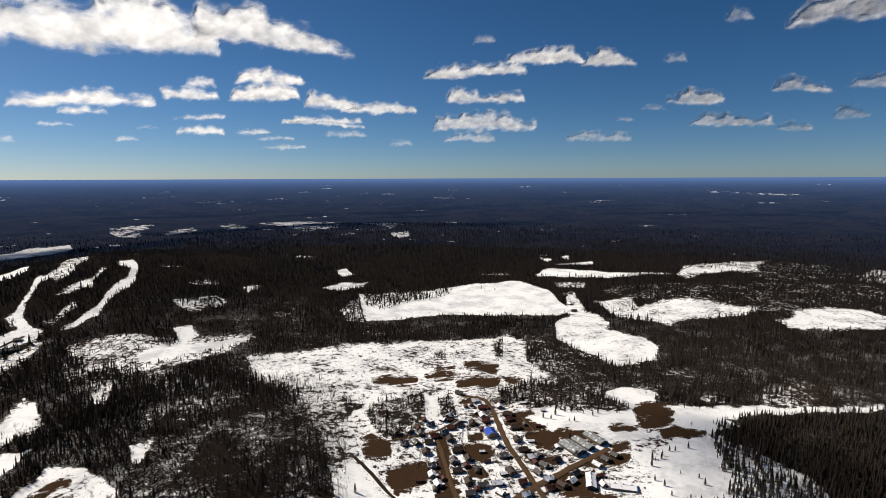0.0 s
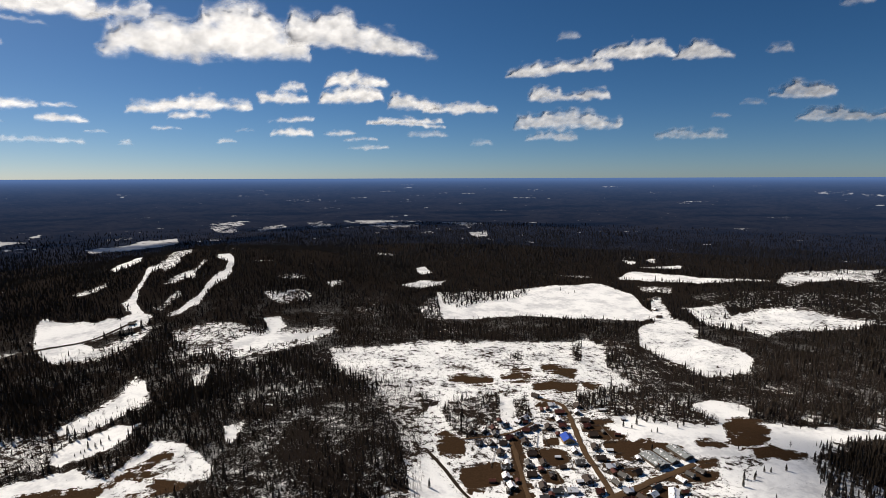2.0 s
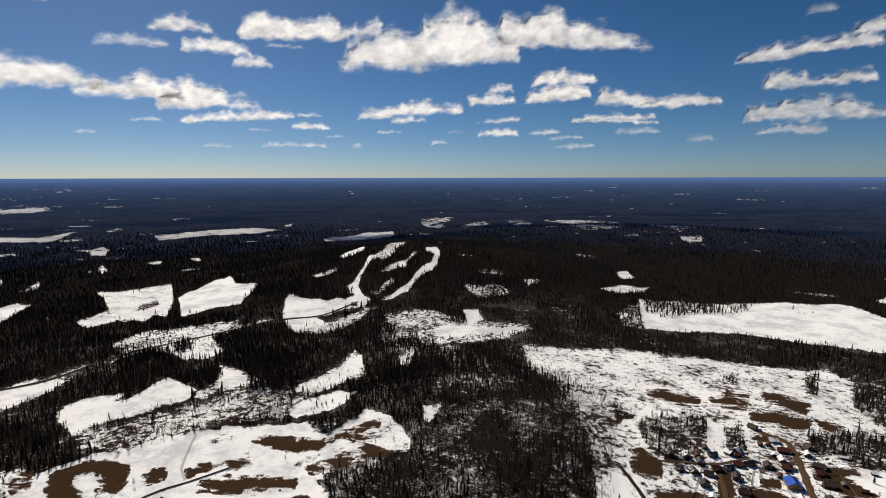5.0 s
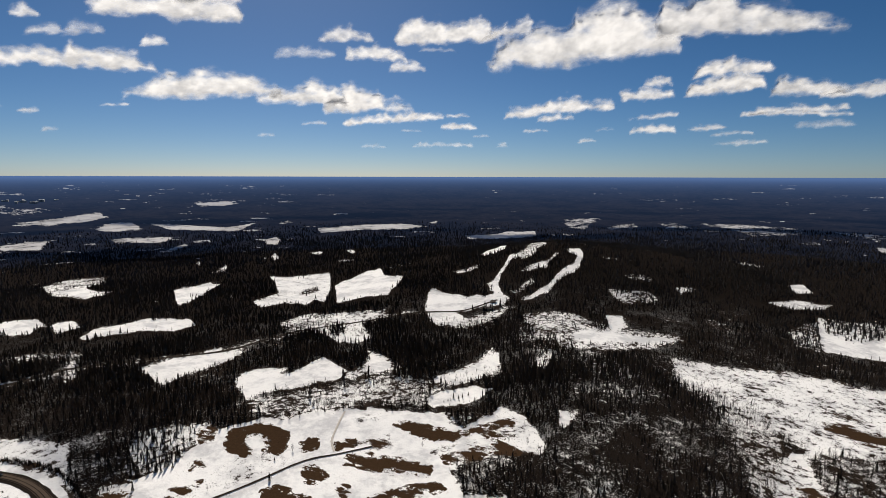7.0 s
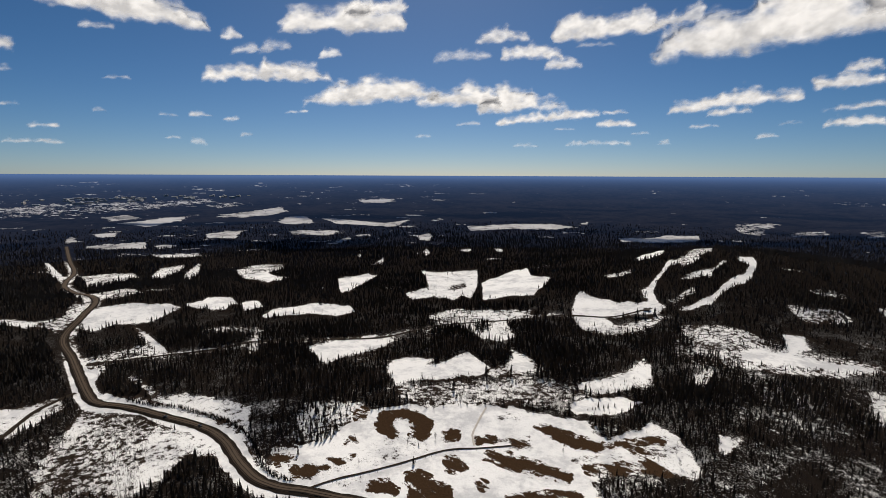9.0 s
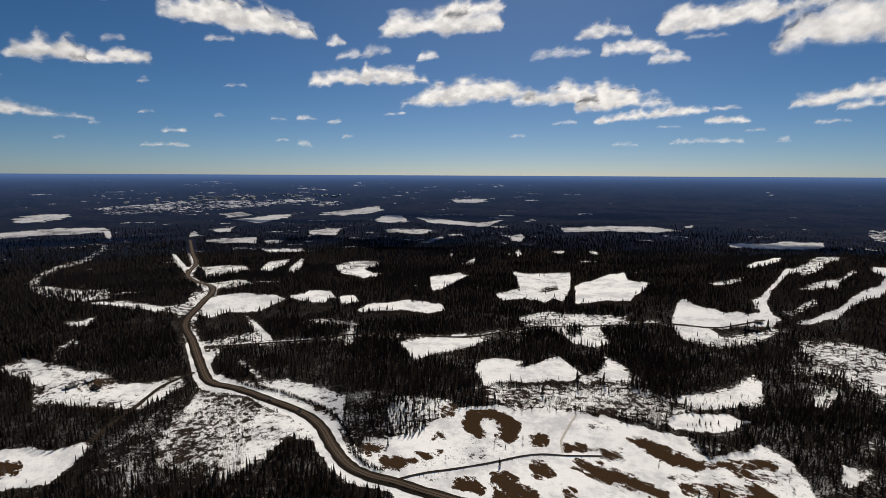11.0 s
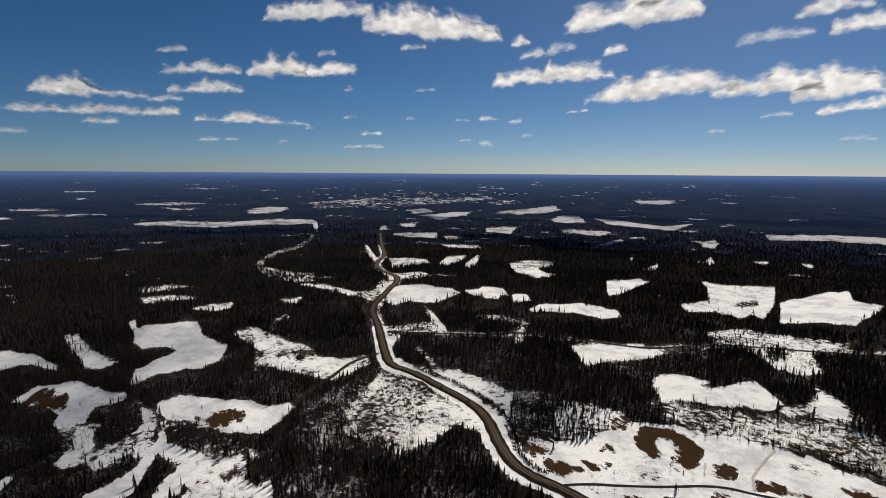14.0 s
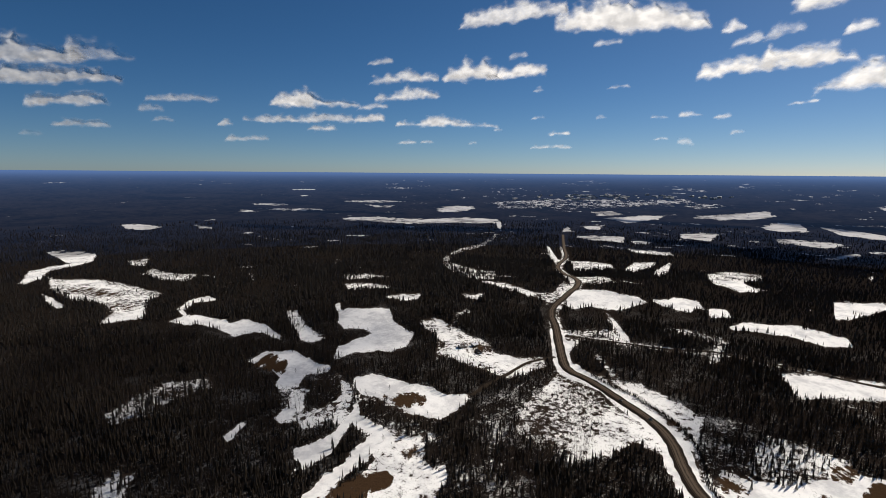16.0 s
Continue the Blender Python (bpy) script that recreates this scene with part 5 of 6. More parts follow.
def cloud(bearing, foot, width, height, lean=0.0, dense=1.0, tops=(0.7, 0.95, 1.0, 0.9, 0.65)):
    """A fair-weather cloud: flat foot, heaped top. Bearing, foot and size in degrees as seen from the drone; lean: how much its far end's foot stands over its near end's."""
    seed = CLOUDS[0] = CLOUDS[0] + 1
    off = 7.7 * seed
    far_off = 4750.0 - 95.0 * foot      # the higher it stands in the sky, the nearer it is
    a, e = radians(bearing), radians(foot)
    W, Hc = far_off * radians(width), far_off * radians(height)
    nx, nz = int(np.clip(width * 11, 16, 190)), int(np.clip(height * 18, 12, 70))
    x, z = np.meshgrid(np.linspace(-0.62, 0.62, nx), np.linspace(-0.35, 1.4, nz), indexing="ij")
    X, Z = x * width, z * height
    big = 0.35 + 0.22 * height
    # frayed outline
    wx = X + 0.26 * big * fbm(X + off, Z * 1.4, big, 61)
    wz = Z + 0.20 * big * fbm(X - off, Z * 1.4 + 9, big, 62)
    sx, sz = wx / width, wz / height
    ends = np.clip((0.5 - np.abs(sx)) * width / (0.3 + 0.35 * height), -1, 1)
    crest = np.interp(sx, np.linspace(-0.5, 0.5, len(tops)), tops)
    # round heads along the crest
    heads = 1 - 1.6 * np.abs(fbm(wx + 3 * off, 0 * X + off, 2.0 * big, 63, 2))
    crest = crest * (0.82 + 0.22 * heads) * np.clip(ends * 1.6, 0, 1) ** 0.35
    over = (crest - sz) * height / (0.16 + 0.24 * height)
    under = (sz - 0.05 * fbm(X + off, 0 * X, 1.5, 64, 3)) * height / (0.12 + 0.13 * height)
    p = np.minimum(np.minimum(over, under), ends * 2.2)
    heart = np.clip(p, 0, 1)
    p = np.clip(p, -1.2, 1.3) + 0.5 * fbm(X * 0.7 + off, Z * 1.3 - off, 0.9 * big, 65, 4, 0.5)
    alpha = ramp(p, -0.25, 1.25) * dense
    # shade painted in: the foot and the heart darker than the heads
    billow = fbm(X * 1.0 + off, Z * 1.6 + off, 0.9 * big, 66, 4, 0.55)
    dusk = np.clip(1.05 - sz / np.maximum(0.25, 0.75 * crest), 0, 1) * np.clip(p, 0, 1) * min(1.0, 0.35 + 0.25 * height) + 0.7 * billow
    deep = (ramp(heart, 0, 1) * 0.06 + 0.012 * billow) * min(W, Hc * 2)
    dirv = Vector((-math.sin(a) * math.cos(e), math.cos(a) * math.cos(e), math.sin(e)))
    right = Vector((math.cos(a), math.sin(a), 0))
    up = right.cross(dirv)
    P = x[..., None] * W * np.array(right) + (z * Hc + lean * radians(1) * far_off * x)[..., None] * (np.array(up) - 0.5 * np.array(dirv))
    verts = (P - deep[..., None] * np.array(dirv)).reshape(-1, 3)
    i, j = np.meshgrid(np.arange(nx - 1), np.arange(nz - 1), indexing="ij")
    q = (i * nz + j).ravel()
    f1 = np.stack([q, q + nz, q + nz + 1, q + 1], 1)
    me = raw_mesh("cloud", verts, f1, vapour.m, (("body", 'FLOAT', alpha.ravel()), ("over", 'FLOAT', dusk.ravel())), True)
    ob = new("cloud", me)
    ob.location = np.array(dirv) * far_off + np.array((0, 0, EYE))
    return tagged(ob, "white fair-weather cloud with a flat grey foot" if width > 4 else "small wispy white cloud low in the sky", "cloud", "clouds")


CLOUDS = [0]
cloud(30.2, 11.1, 18.4, 5.1, 0.8, 1.00, (0.3, 0.75, 1, 0.95, 1, 0.85, 0.7))
cloud(15.6, 12.5, 15.3, 3.8, -0.7, 0.95, (0.9, 1, 1, 0.7, 0.4, 0.2))
cloud(90.3, 13.6, 14.3, 3.1, -0.8, 1.00, (0.5, 0.9, 1, 0.9, 0.9, 0.4))
cloud(70.5, 14.0, 12.5, 3.2, 1.0, 1.00, (0.7, 0.8, 0.8, 1, 0.9, 0.6))
cloud(67.8, 7.4, 14.2, 2.8, 0.9, 1.00, (0.3, 0.7, 1, 1, 0.7, 0.5))
cloud(43.7, 13.4, 10.8, 2.7, 0.4, 0.98, (0.7, 1, 0.8, 0.9, 0.7))
cloud(51.9, 6.6, 9.3, 3.0, 0.1, 1.00, (0.7, 1, 0.8, 0.5, 0.3))
cloud(77.9, 9.2, 12.2, 2.2, 0.5, 1.00, (0.4, 0.8, 1, 0.9, 0.8, 0.5))
cloud(-36.9, 12.6, 8.2, 3.2, -0.4, 0.80, (0.3, 0.8, 1, 1, 1))
cloud(145.9, 8.6, 8.8, 2.9, 1.3, 0.75, (0.8, 1, 0.8, 0.6, 0.4))
cloud(-5.4, 4.9, 11.0, 2.1, -0.1, 0.75)
cloud(58.7, 7.2, 8.9, 2.4, -0.0, 1.00, (0.5, 0.8, 1, 0.9, 0.8))
cloud(144.6, 7.2, 10.6, 2.0, 1.2, 0.75, (0.8, 1, 0.8, 0.7, 0.5))
cloud(101.8, 14.9, 10.7, 1.9, 1.2, 0.75)
cloud(32.2, 6.4, 10.9, 1.8, 0.7, 0.95, (0.8, 0.6, 0.8, 1, 0.6, 0.5))
cloud(-4.4, 10.3, 10.6, 1.8, 0.4, 0.90, (0.5, 0.9, 0.8, 0.9, 0.7))
cloud(122.0, 6.5, 9.1, 2.0, 0.3, 0.90, (0.4, 0.9, 1, 0.5, 0.5, 0.3))
cloud(105.8, 9.5, 6.1, 2.4, 0.4, 0.95, (0.4, 0.9, 1, 0.8, 0.4))
cloud(-11.5, 11.5, 8.1, 1.8, -0.1, 0.95, (0.4, 0.8, 1, 0.9, 0.6))
cloud(-5.5, 7.8, 8.3, 1.7, -0.1, 0.80, (0.7, 1, 0.6, 0.7, 0.8))
cloud(108.4, 4.8, 10.5, 1.3, -0.1, 0.85, (0.6, 0.5, 1, 0.6, 0.4, 0.4))
cloud(140.6, 9.5, 5.4, 2.3, 0.6, 0.35, (1, 0.8, 0.6, 0.3))
cloud(10.3, 7.0, 5.9, 2.1, -0.4, 0.95, (0.8, 1, 0.8, 0.6))
cloud(16.4, 9.3, 6.8, 1.8, 0.3, 1.00, (0.5, 1, 1, 0.8, 0.3))
cloud(49.5, 5.6, 10.6, 1.1, 0.7, 0.95, (0.6, 0.9, 1, 0.7))
cloud(16.9, 7.7, 6.7, 1.7, 0.3, 1.00, (0.6, 1, 1, 1, 0.6))
cloud(112.9, 9.2, 7.3, 1.5, 0.5, 0.70, (0.3, 0.8, 0.9, 0.6, 0.5))
cloud(123.6, 5.0, 11.2, 1.0, 0.3, 0.60, (0.6, 0.8, 0.7, 1, 0.8))
cloud(5.7, 6.7, 8.1, 1.3, 0.1, 0.90)
cloud(-29.0, 4.7, 6.9, 1.5, -0.3, 0.65)
cloud(112.5, 7.5, 7.0, 1.5, 0.7, 0.70, (0.5, 0.6, 1, 0.7, 0.3))
cloud(54.2, 13.3, 5.6, 1.9, 0.2, 0.75, (0.5, 0.9, 1, 0.7, 0.3))
cloud(51.1, 11.7, 6.3, 1.7, -0.1, 0.90, (0.7, 1, 0.9, 0.5))
cloud(67.2, 15.8, 6.4, 1.6, 0.7, 0.90)
cloud(37.5, 13.9, 4.8, 2.0, 0.5, 0.75, (0.4, 0.8, 1))
cloud(101.3, 9.7, 6.2, 1.5, 0.5, 0.90, (0.5, 0.8, 1, 0.5))
cloud(-17.9, 10.9, 5.1, 1.8, -0.3, 0.90, (0.5, 1, 0.9, 0.5))
cloud(-25.9, 6.9, 5.2, 1.7, -0.3, 0.75, (0.6, 0.9, 1, 1, 0.7))
cloud(143.5, 5.5, 6.2, 1.4, 0.5, 0.70)
cloud(-17.2, 3.7, 6.5, 1.1, -0.1, 0.40)
cloud(23.8, 7.5, 5.0, 1.4, 0.3, 0.90, (0.8, 1, 0.7, 0.6))
cloud(58.3, 11.7, 5.8, 1.3, 0.3, 0.45)
cloud(11.5, 5.6, 8.2, 0.8, 0.1, 0.80)
cloud(-34.4, 7.4, 4.4, 1.4, -0.4, 0.65, (0.7, 1, 0.8, 0.4))
cloud(-39.7, 7.2, 4.0, 1.5, -0.4, 0.65)
cloud(11.1, 5.4, 8.0, 0.7, -0.5, 0.80)
cloud(-3.9, 3.8, 5.4, 1.1, -0.0, 0.50)
cloud(134.3, 6.5, 6.5, 0.8, 0.4, 0.45)
cloud(47.9, 10.7, 3.8, 1.2, 0.1, 0.75)
cloud(77.2, 12.0, 3.0, 1.4, 0.4, 0.35)
cloud(44.2, 3.1, 6.5, 0.6, 0.0, 0.50)
cloud(23.0, 4.3, 4.2, 0.9, 0.1, 0.90)
cloud(-38.1, 4.9, 2.7, 1.3, -0.2, 0.50)
cloud(32.5, 5.7, 3.8, 0.9, 0.2, 0.80)
cloud(79.9, 11.6, 2.8, 1.2, 0.4, 0.55)
cloud(23.0, 5.7, 4.6, 0.7, 0.2, 0.70, (0.3, 0.6, 0.8, 1, 0.6))
cloud(9.0, 4.3, 4.5, 0.7, 0.0, 0.40)
cloud(142.5, 3.8, 4.3, 0.8, 0.2, 0.50)
cloud(116.5, 5.2, 3.2, 1.0, 0.1, 0.75)
cloud(42.5, 4.9, 4.0, 0.8, -0.0, 0.90)
cloud(-29.3, 13.8, 2.3, 1.4, -0.3, 0.35)
cloud(128.7, 3.0, 4.1, 0.7, 0.1, 0.50)
cloud(71.8, 11.7, 2.3, 1.1, 0.2, 0.75)
cloud(22.8, 8.7, 2.7, 1.0, 0.2, 0.85)
cloud(-34.2, 4.1, 2.9, 0.9, -0.2, 0.45)
cloud(81.3, 12.7, 1.9, 1.2, 0.3, 0.80)
cloud(121.4, 4.2, 3.1, 0.7, 0.1, 0.65)
cloud(-5.5, 13.6, 2.3, 0.9, -0.0, 0.35)
cloud(116.2, 6.5, 3.2, 0.7, 0.3, 0.45)
cloud(-24.1, 10.8, 2.1, 1.0, -0.2, 0.40)
cloud(18.2, 4.4, 3.4, 0.6, 0.1, 0.70)
cloud(3.3, 3.4, 2.5, 0.8, 0.0, 0.30)
cloud(44.9, 12.6, 3.8, 0.5, 0.0, 0.30)
cloud(15.4, 3.0, 4.4, 0.5, 0.1, 0.50)
cloud(97.5, 2.6, 4.2, 0.4, 0.1, 0.50)
cloud(92.3, 12.5, 2.8, 0.6, 0.2, 0.40)
cloud(57.6, 5.2, 2.5, 0.6, 0.1, 0.50)
cloud(137.1, 5.5, 2.3, 0.7, 0.1, 0.35)
cloud(101.1, 11.5, 1.8, 0.8, 0.2, 0.30)
cloud(115.4, 10.9, 2.5, 0.6, 0.4, 0.45)
cloud(16.0, 3.9, 3.5, 0.4, 0.1, 0.50)
cloud(34.5, 4.6, 2.7, 0.4, 0.1, 0.60)
cloud(96.7, 3.9, 2.3, 0.5, 0.1, 0.70)
cloud(84.3, 5.5, 2.2, 0.5, 0.0, 0.60)
cloud(84.7, 2.9, 1.5, 0.8, 0.0, 0.40)
cloud(-22.2, 6.6, 2.1, 0.5, -0.1, 0.30)
cloud(91.0, 8.4, 2.0, 0.5, 0.1, 0.40)
cloud(42.7, 6.2, 2.6, 0.4, -0.0, 0.70)
cloud(75.4, 6.2, 2.3, 0.4, 0.2, 0.70)
cloud(130.7, 4.4, 1.4, 0.7, 0.1, 0.65)
cloud(112.7, 3.0, 2.2, 0.4, 0.1, 0.50)
cloud(136.2, 4.6, 1.8, 0.5, 0.1, 0.40)
cloud(-19.7, 5.6, 1.7, 0.5, -0.1, 0.35)
cloud(29.3, 3.5, 1.8, 0.5, 0.1, 0.60)
cloud(51.6, 3.0, 2.5, 0.4, 0.0, 0.40)
cloud(27.6, 4.6, 1.9, 0.4, 0.1, 0.40)
cloud(146.2, 2.9, 1.7, 0.5, 0.1, 0.25)
cloud(47.6, 4.7, 2.1, 0.3, 0.0, 0.40)
cloud(62.4, 4.0, 1.7, 0.4, 0.0, 0.45)
cloud(98.9, 5.6, 1.5, 0.4, 0.1, 0.35)
cloud(87.1, 5.4, 1.6, 0.4, 0.0, 0.40)
cloud(40.1, 4.1, 1.8, 0.3, -0.0, 0.50)
cloud(80.3, 3.8, 1.3, 0.5, 0.0, 0.40)
cloud(81.5, 5.3, 1.3, 0.5, 0.0, 0.45)
cloud(98.9, 8.3, 1.2, 0.5, 0.1, 0.35)
cloud(29.1, 3.6, 1.5, 0.3, -0.0, 0.40)
cloud(92.6, 5.5, 1.1, 0.4, 0.0, 0.40)
cloud(38.0, 3.1, 1.3, 0.4, 0.1, 0.50)
cloud(110.5, 3.1, 1.4, 0.3, 0.1, 0.45)
cloud(86.8, 3.4, 1.4, 0.3, 0.0, 0.45)
cloud(81.8, 5.2, 1.3, 0.4, 0.1, 0.50)
cloud(37.7, 3.3, 1.5, 0.3, -0.0, 0.40)
cloud(103.0, 4.4, 0.9, 0.5, 0.0, 0.40)
cloud(105.6, 3.0, 0.9, 0.4, 0.0, 0.40)
cloud(80.4, 3.8, 0.9, 0.3, 0.0, 0.40)


def shading_cloud(x, y, wide, deep, turn):
    """An unseen cloud added high overhead to shade the land about x, y."""
    high = 1800.0
    back = high / math.tan(radians(SUN_HEIGHT))
    n = 40
    g, q = np.meshgrid(np.linspace(-1.3, 1.3, n), np.linspace(-1.3, 1.3, n), indexing="ij")
    body = 1 - np.hypot(g, q) + 0.35 * fbm(g + x, q + y, 0.7, 71)
    alpha = 0.5 * ramp(body, -0.2, 0.4)
    P = np.stack([g * wide, q * deep, 60 * np.clip(body, 0, 1) + 0 * g], -1).reshape(-1, 3)
    i, j = np.meshgrid(np.arange(n - 1), np.arange(n - 1), indexing="ij")
    k = (i * n + j).ravel()
    f = np.stack([k, k + n, k + n + 1, k + 1], 1)
    ob = new("cloud", raw_mesh("cloud", P, f, vapour.m, (("body", 'FLOAT', alpha.ravel()), ("over", 'FLOAT', np.clip(body, 0, 1).ravel())), True))
    ob.matrix_world = pose(x - back * math.sin(radians(SUN_BEARING)), y + back * math.cos(radians(SUN_BEARING)), high, 0, 0, turn)
    return tagged(ob, "unseen cloud high overhead, added to shade the land", "cloud", "clouds")


# the first is added to darken a wood, the others cast cloud shadows
shading_cloud(-420, -420, 300, 260, 35)
shading_cloud(262, 385, 75, 120, 30)
shading_cloud(-520, 110, 70, 55, 0)


# ---- things ----
def part(name, bm, material, parent, label=""):
    """Links a bmesh as one mesh object under a thing or a part."""
    me = bpy.data.meshes.new(name)
    bm.to_mesh(me)
    bm.free()
    me.materials.append(material)
    ob = new(name, me)
    ob.parent = parent
    return tagged(ob, label) if label else ob


def thing(name, x, y, turn, label, category, group="", sink=0.25):
    ob = new(name)
    ob.empty_display_size = 0.5
    z = float(relief(np.array(float(x)), np.array(float(y))))
    ob.matrix_world = pose(x, y, z - sink, 0, 0, turn)
    return tagged(ob, label, category, group)


def box(bm, cx, cy, cz, sx, sy, sz, bevel=0.0):
    m = Matrix.LocRotScale((cx, cy, cz), None, (sx, sy, sz))
    g = bmesh.ops.create_cube(bm, size=1, matrix=m)
    if bevel:
        edges = {e for v in g["verts"] for e in v.link_edges}
        bmesh.ops.bevel(bm, geom=list(edges), offset=bevel, segments=1, affect='EDGES')
    return bm


def boxed(*args, **kw):
    return box(bmesh.new(), *args, **kw)


def gable_walls(w, l, h, rise):
    """Walls with pointed ends; the ridge runs along y."""
    bm = bmesh.new()
    ring = [(-w / 2, 0), (w / 2, 0), (w / 2, h), (0, h + rise), (-w / 2, h)]
    a = [bm.verts.new((x, -l / 2, z)) for x, z in ring]
    b = [bm.verts.new((x, l / 2, z)) for x, z in ring]
    bm.faces.new(a)
    bm.faces.new(b[::-1])
    for i in range(5):
        j = (i + 1) % 5
        bm.faces.new((a[j], a[i], b[i], b[j]))
    return bm


def gable_roof(w, l, h, rise, over=0.5, thick=0.14):
    """Two thick slopes with eaves."""
    bm = bmesh.new()
    run = w / 2 + over
    drop = rise * run / (w / 2)
    up, lo = h + rise + 0.05, h + rise - drop + 0.05
    ring = [(-run, lo), (0, up), (run, lo), (run, lo + thick), (0, up + thick * 1.15), (-run, lo + thick)]
    a = [bm.verts.new((x, -l / 2 - over, z)) for x, z in ring]
    b = [bm.verts.new((x, l / 2 + over, z)) for x, z in ring]
    bm.faces.new((a[0], a[1], a[4], a[5]))
    bm.faces.new((a[1], a[2], a[3], a[4]))
    bm.faces.new((b[5], b[4], b[1], b[0]))
    bm.faces.new((b[4], b[3], b[2], b[1]))
    for i in range(6):
        j = (i + 1) % 6
        bm.faces.new((a[j], a[i], b[i], b[j]))
    return bm


def plank_material(name, dark, light):
    m = Mat(name)
    grain = m.noise(3.0, 4, 0.6, stretch=(0.3, 0.3, 6.0))
    m.base(m.mix(grain, dark, light))
    m.bump(grain, 0.4, 0.03)
    return m.m


def roof_material(name, dark, light, snow=0.5, rough=0.6, metal=0.0):
    """Sheet or slate, streaked, with old snow lying in patches."""
    m = Mat(name)
    streak = m.noise(1.2, 4, 0.6, stretch=(1, 3, 1))
    lie = m.step(m.noise(0.35, 4, 0.6), 0.66 - 0.3 * snow, 0.72 - 0.3 * snow)
    m.base(m.mix(lie, m.mix(streak, dark, light), (0.8, 0.8, 0.82)))
    m.bsdf.inputs["Roughness"].default_value = rough
    m.bsdf.inputs["Metallic"].default_value = metal
    m.bump(m.math('ADD', lie, streak), 0.4, 0.05)
    return m.m


LOGS = plank_material("weathered_brown_logs", (0.035, 0.022, 0.014), (0.10, 0.065, 0.042))
GREY_BOARDS = plank_material("weathered_grey_boards", (0.07, 0.055, 0.043), (0.17, 0.14, 0.115))
OCHRE = plank_material("faded_ochre_boards", (0.22, 0.14, 0.06), (0.36, 0.25, 0.12))
SLATE = roof_material("dark_slate_roof", (0.024, 0.016, 0.012), (0.065, 0.045, 0.036), 0.2)
RUST = roof_material("rust_red_roof", (0.05, 0.014, 0.011), (0.12, 0.04, 0.03), 0.0)
GREY_ROOF = roof_material("grey_slate_roof", (0.05, 0.046, 0.044), (0.12, 0.112, 0.105), 0.4)
BLUE_ROOF = roof_material("bright_blue_metal_roof", (0.008, 0.045, 0.30), (0.015, 0.075, 0.46), 0.0, 0.45)
SHED_ROOF = roof_material("pale_grey_corrugated_roof", (0.14, 0.15, 0.15), (0.38, 0.40, 0.40), 0.35, 0.5, 0.2)
SNOW_ROOF = roof_material("snow_laden_roof", (0.2, 0.19, 0.18), (0.4, 0.38, 0.36), 1.1)
BRICK = plank_material("sooty_brick", (0.12, 0.05, 0.035), (0.24, 0.11, 0.08))
PANE = Mat("window_glass").base((0.02, 0.025, 0.03)).m
PANE.node_tree.nodes["Principled BSDF"].inputs["Roughness"].default_value = 0.08
PAINT = Mat("white_window_paint").base((0.7, 0.7, 0.68)).m
ROOFS = {"slate": (SLATE, "dark slate"), "rust": (RUST, "rust-red"), "grey": (GREY_ROOF, "grey slate"), "blue": (BLUE_ROOF, "bright blue metal"), "snow": (SNOW_ROOF, "snow-covered")}
WALLS = {"logs": (LOGS, "brown log"), "boards": (GREY_BOARDS, "grey board"), "ochre": (OCHRE, "ochre board")}


def window(parent, x, y, z, turn, w=0.9, h=1.2):
    f = part("window", boxed(0, 0, 0, w + 0.2, 0.10, h + 0.2, bevel=0.02), PAINT, parent)
    f.matrix_basis = pose(x, y, z, 0, 0, turn)
    p = part("pane", boxed(0, -0.03, 0, w, 0.08, h), PANE, f)
    return p


def house(x, y, turn, w, l, roof="slate", wall="logs", h=2.7, rise=2.2):
    """A village house with its ridge along its length."""
    k = 1.0 if roof == "blue" else 0.8
    w, l, h, rise = w * k, l * k, h * (k + 1) / 2, rise * k
    mat, word = ROOFS[roof]
    wm, ww = WALLS[wall]
    ob = thing("house", x, y, turn, f"{ww} village house with a {word} gable roof", "house", "village houses")
    part("wall", gable_walls(w, l, h, rise), wm, ob)
    part("roof", gable_roof(w, l, h, rise), mat, ob, f"{word} gable roof")
    part("chimney", boxed(w * 0.12, l * 0.15, h + rise + 0.3, 0.6, 0.6, 1.5, bevel=0.04), BRICK, ob, "sooty brick chimney")
    part("door", boxed(w / 2 + 0.03, -l * 0.3, 1.05, 0.1, 0.95, 2.0, bevel=0.02), GREY_BOARDS, ob)
    for k in (-1, 1):
        window(ob, k * w * 0.22, -l / 2 - 0.03, 1.6, 0)
        window(ob, w / 2 + 0.03, l * (0.05 + 0.25 * (k > 0)), 1.6, 90)
    part("porch", gable_roof(1.8, 1.9, 2.1, 0.5, 0.15, 0.1), mat, ob).location = (w / 2 + 0.9, -l * 0.3, 0)
    return ob


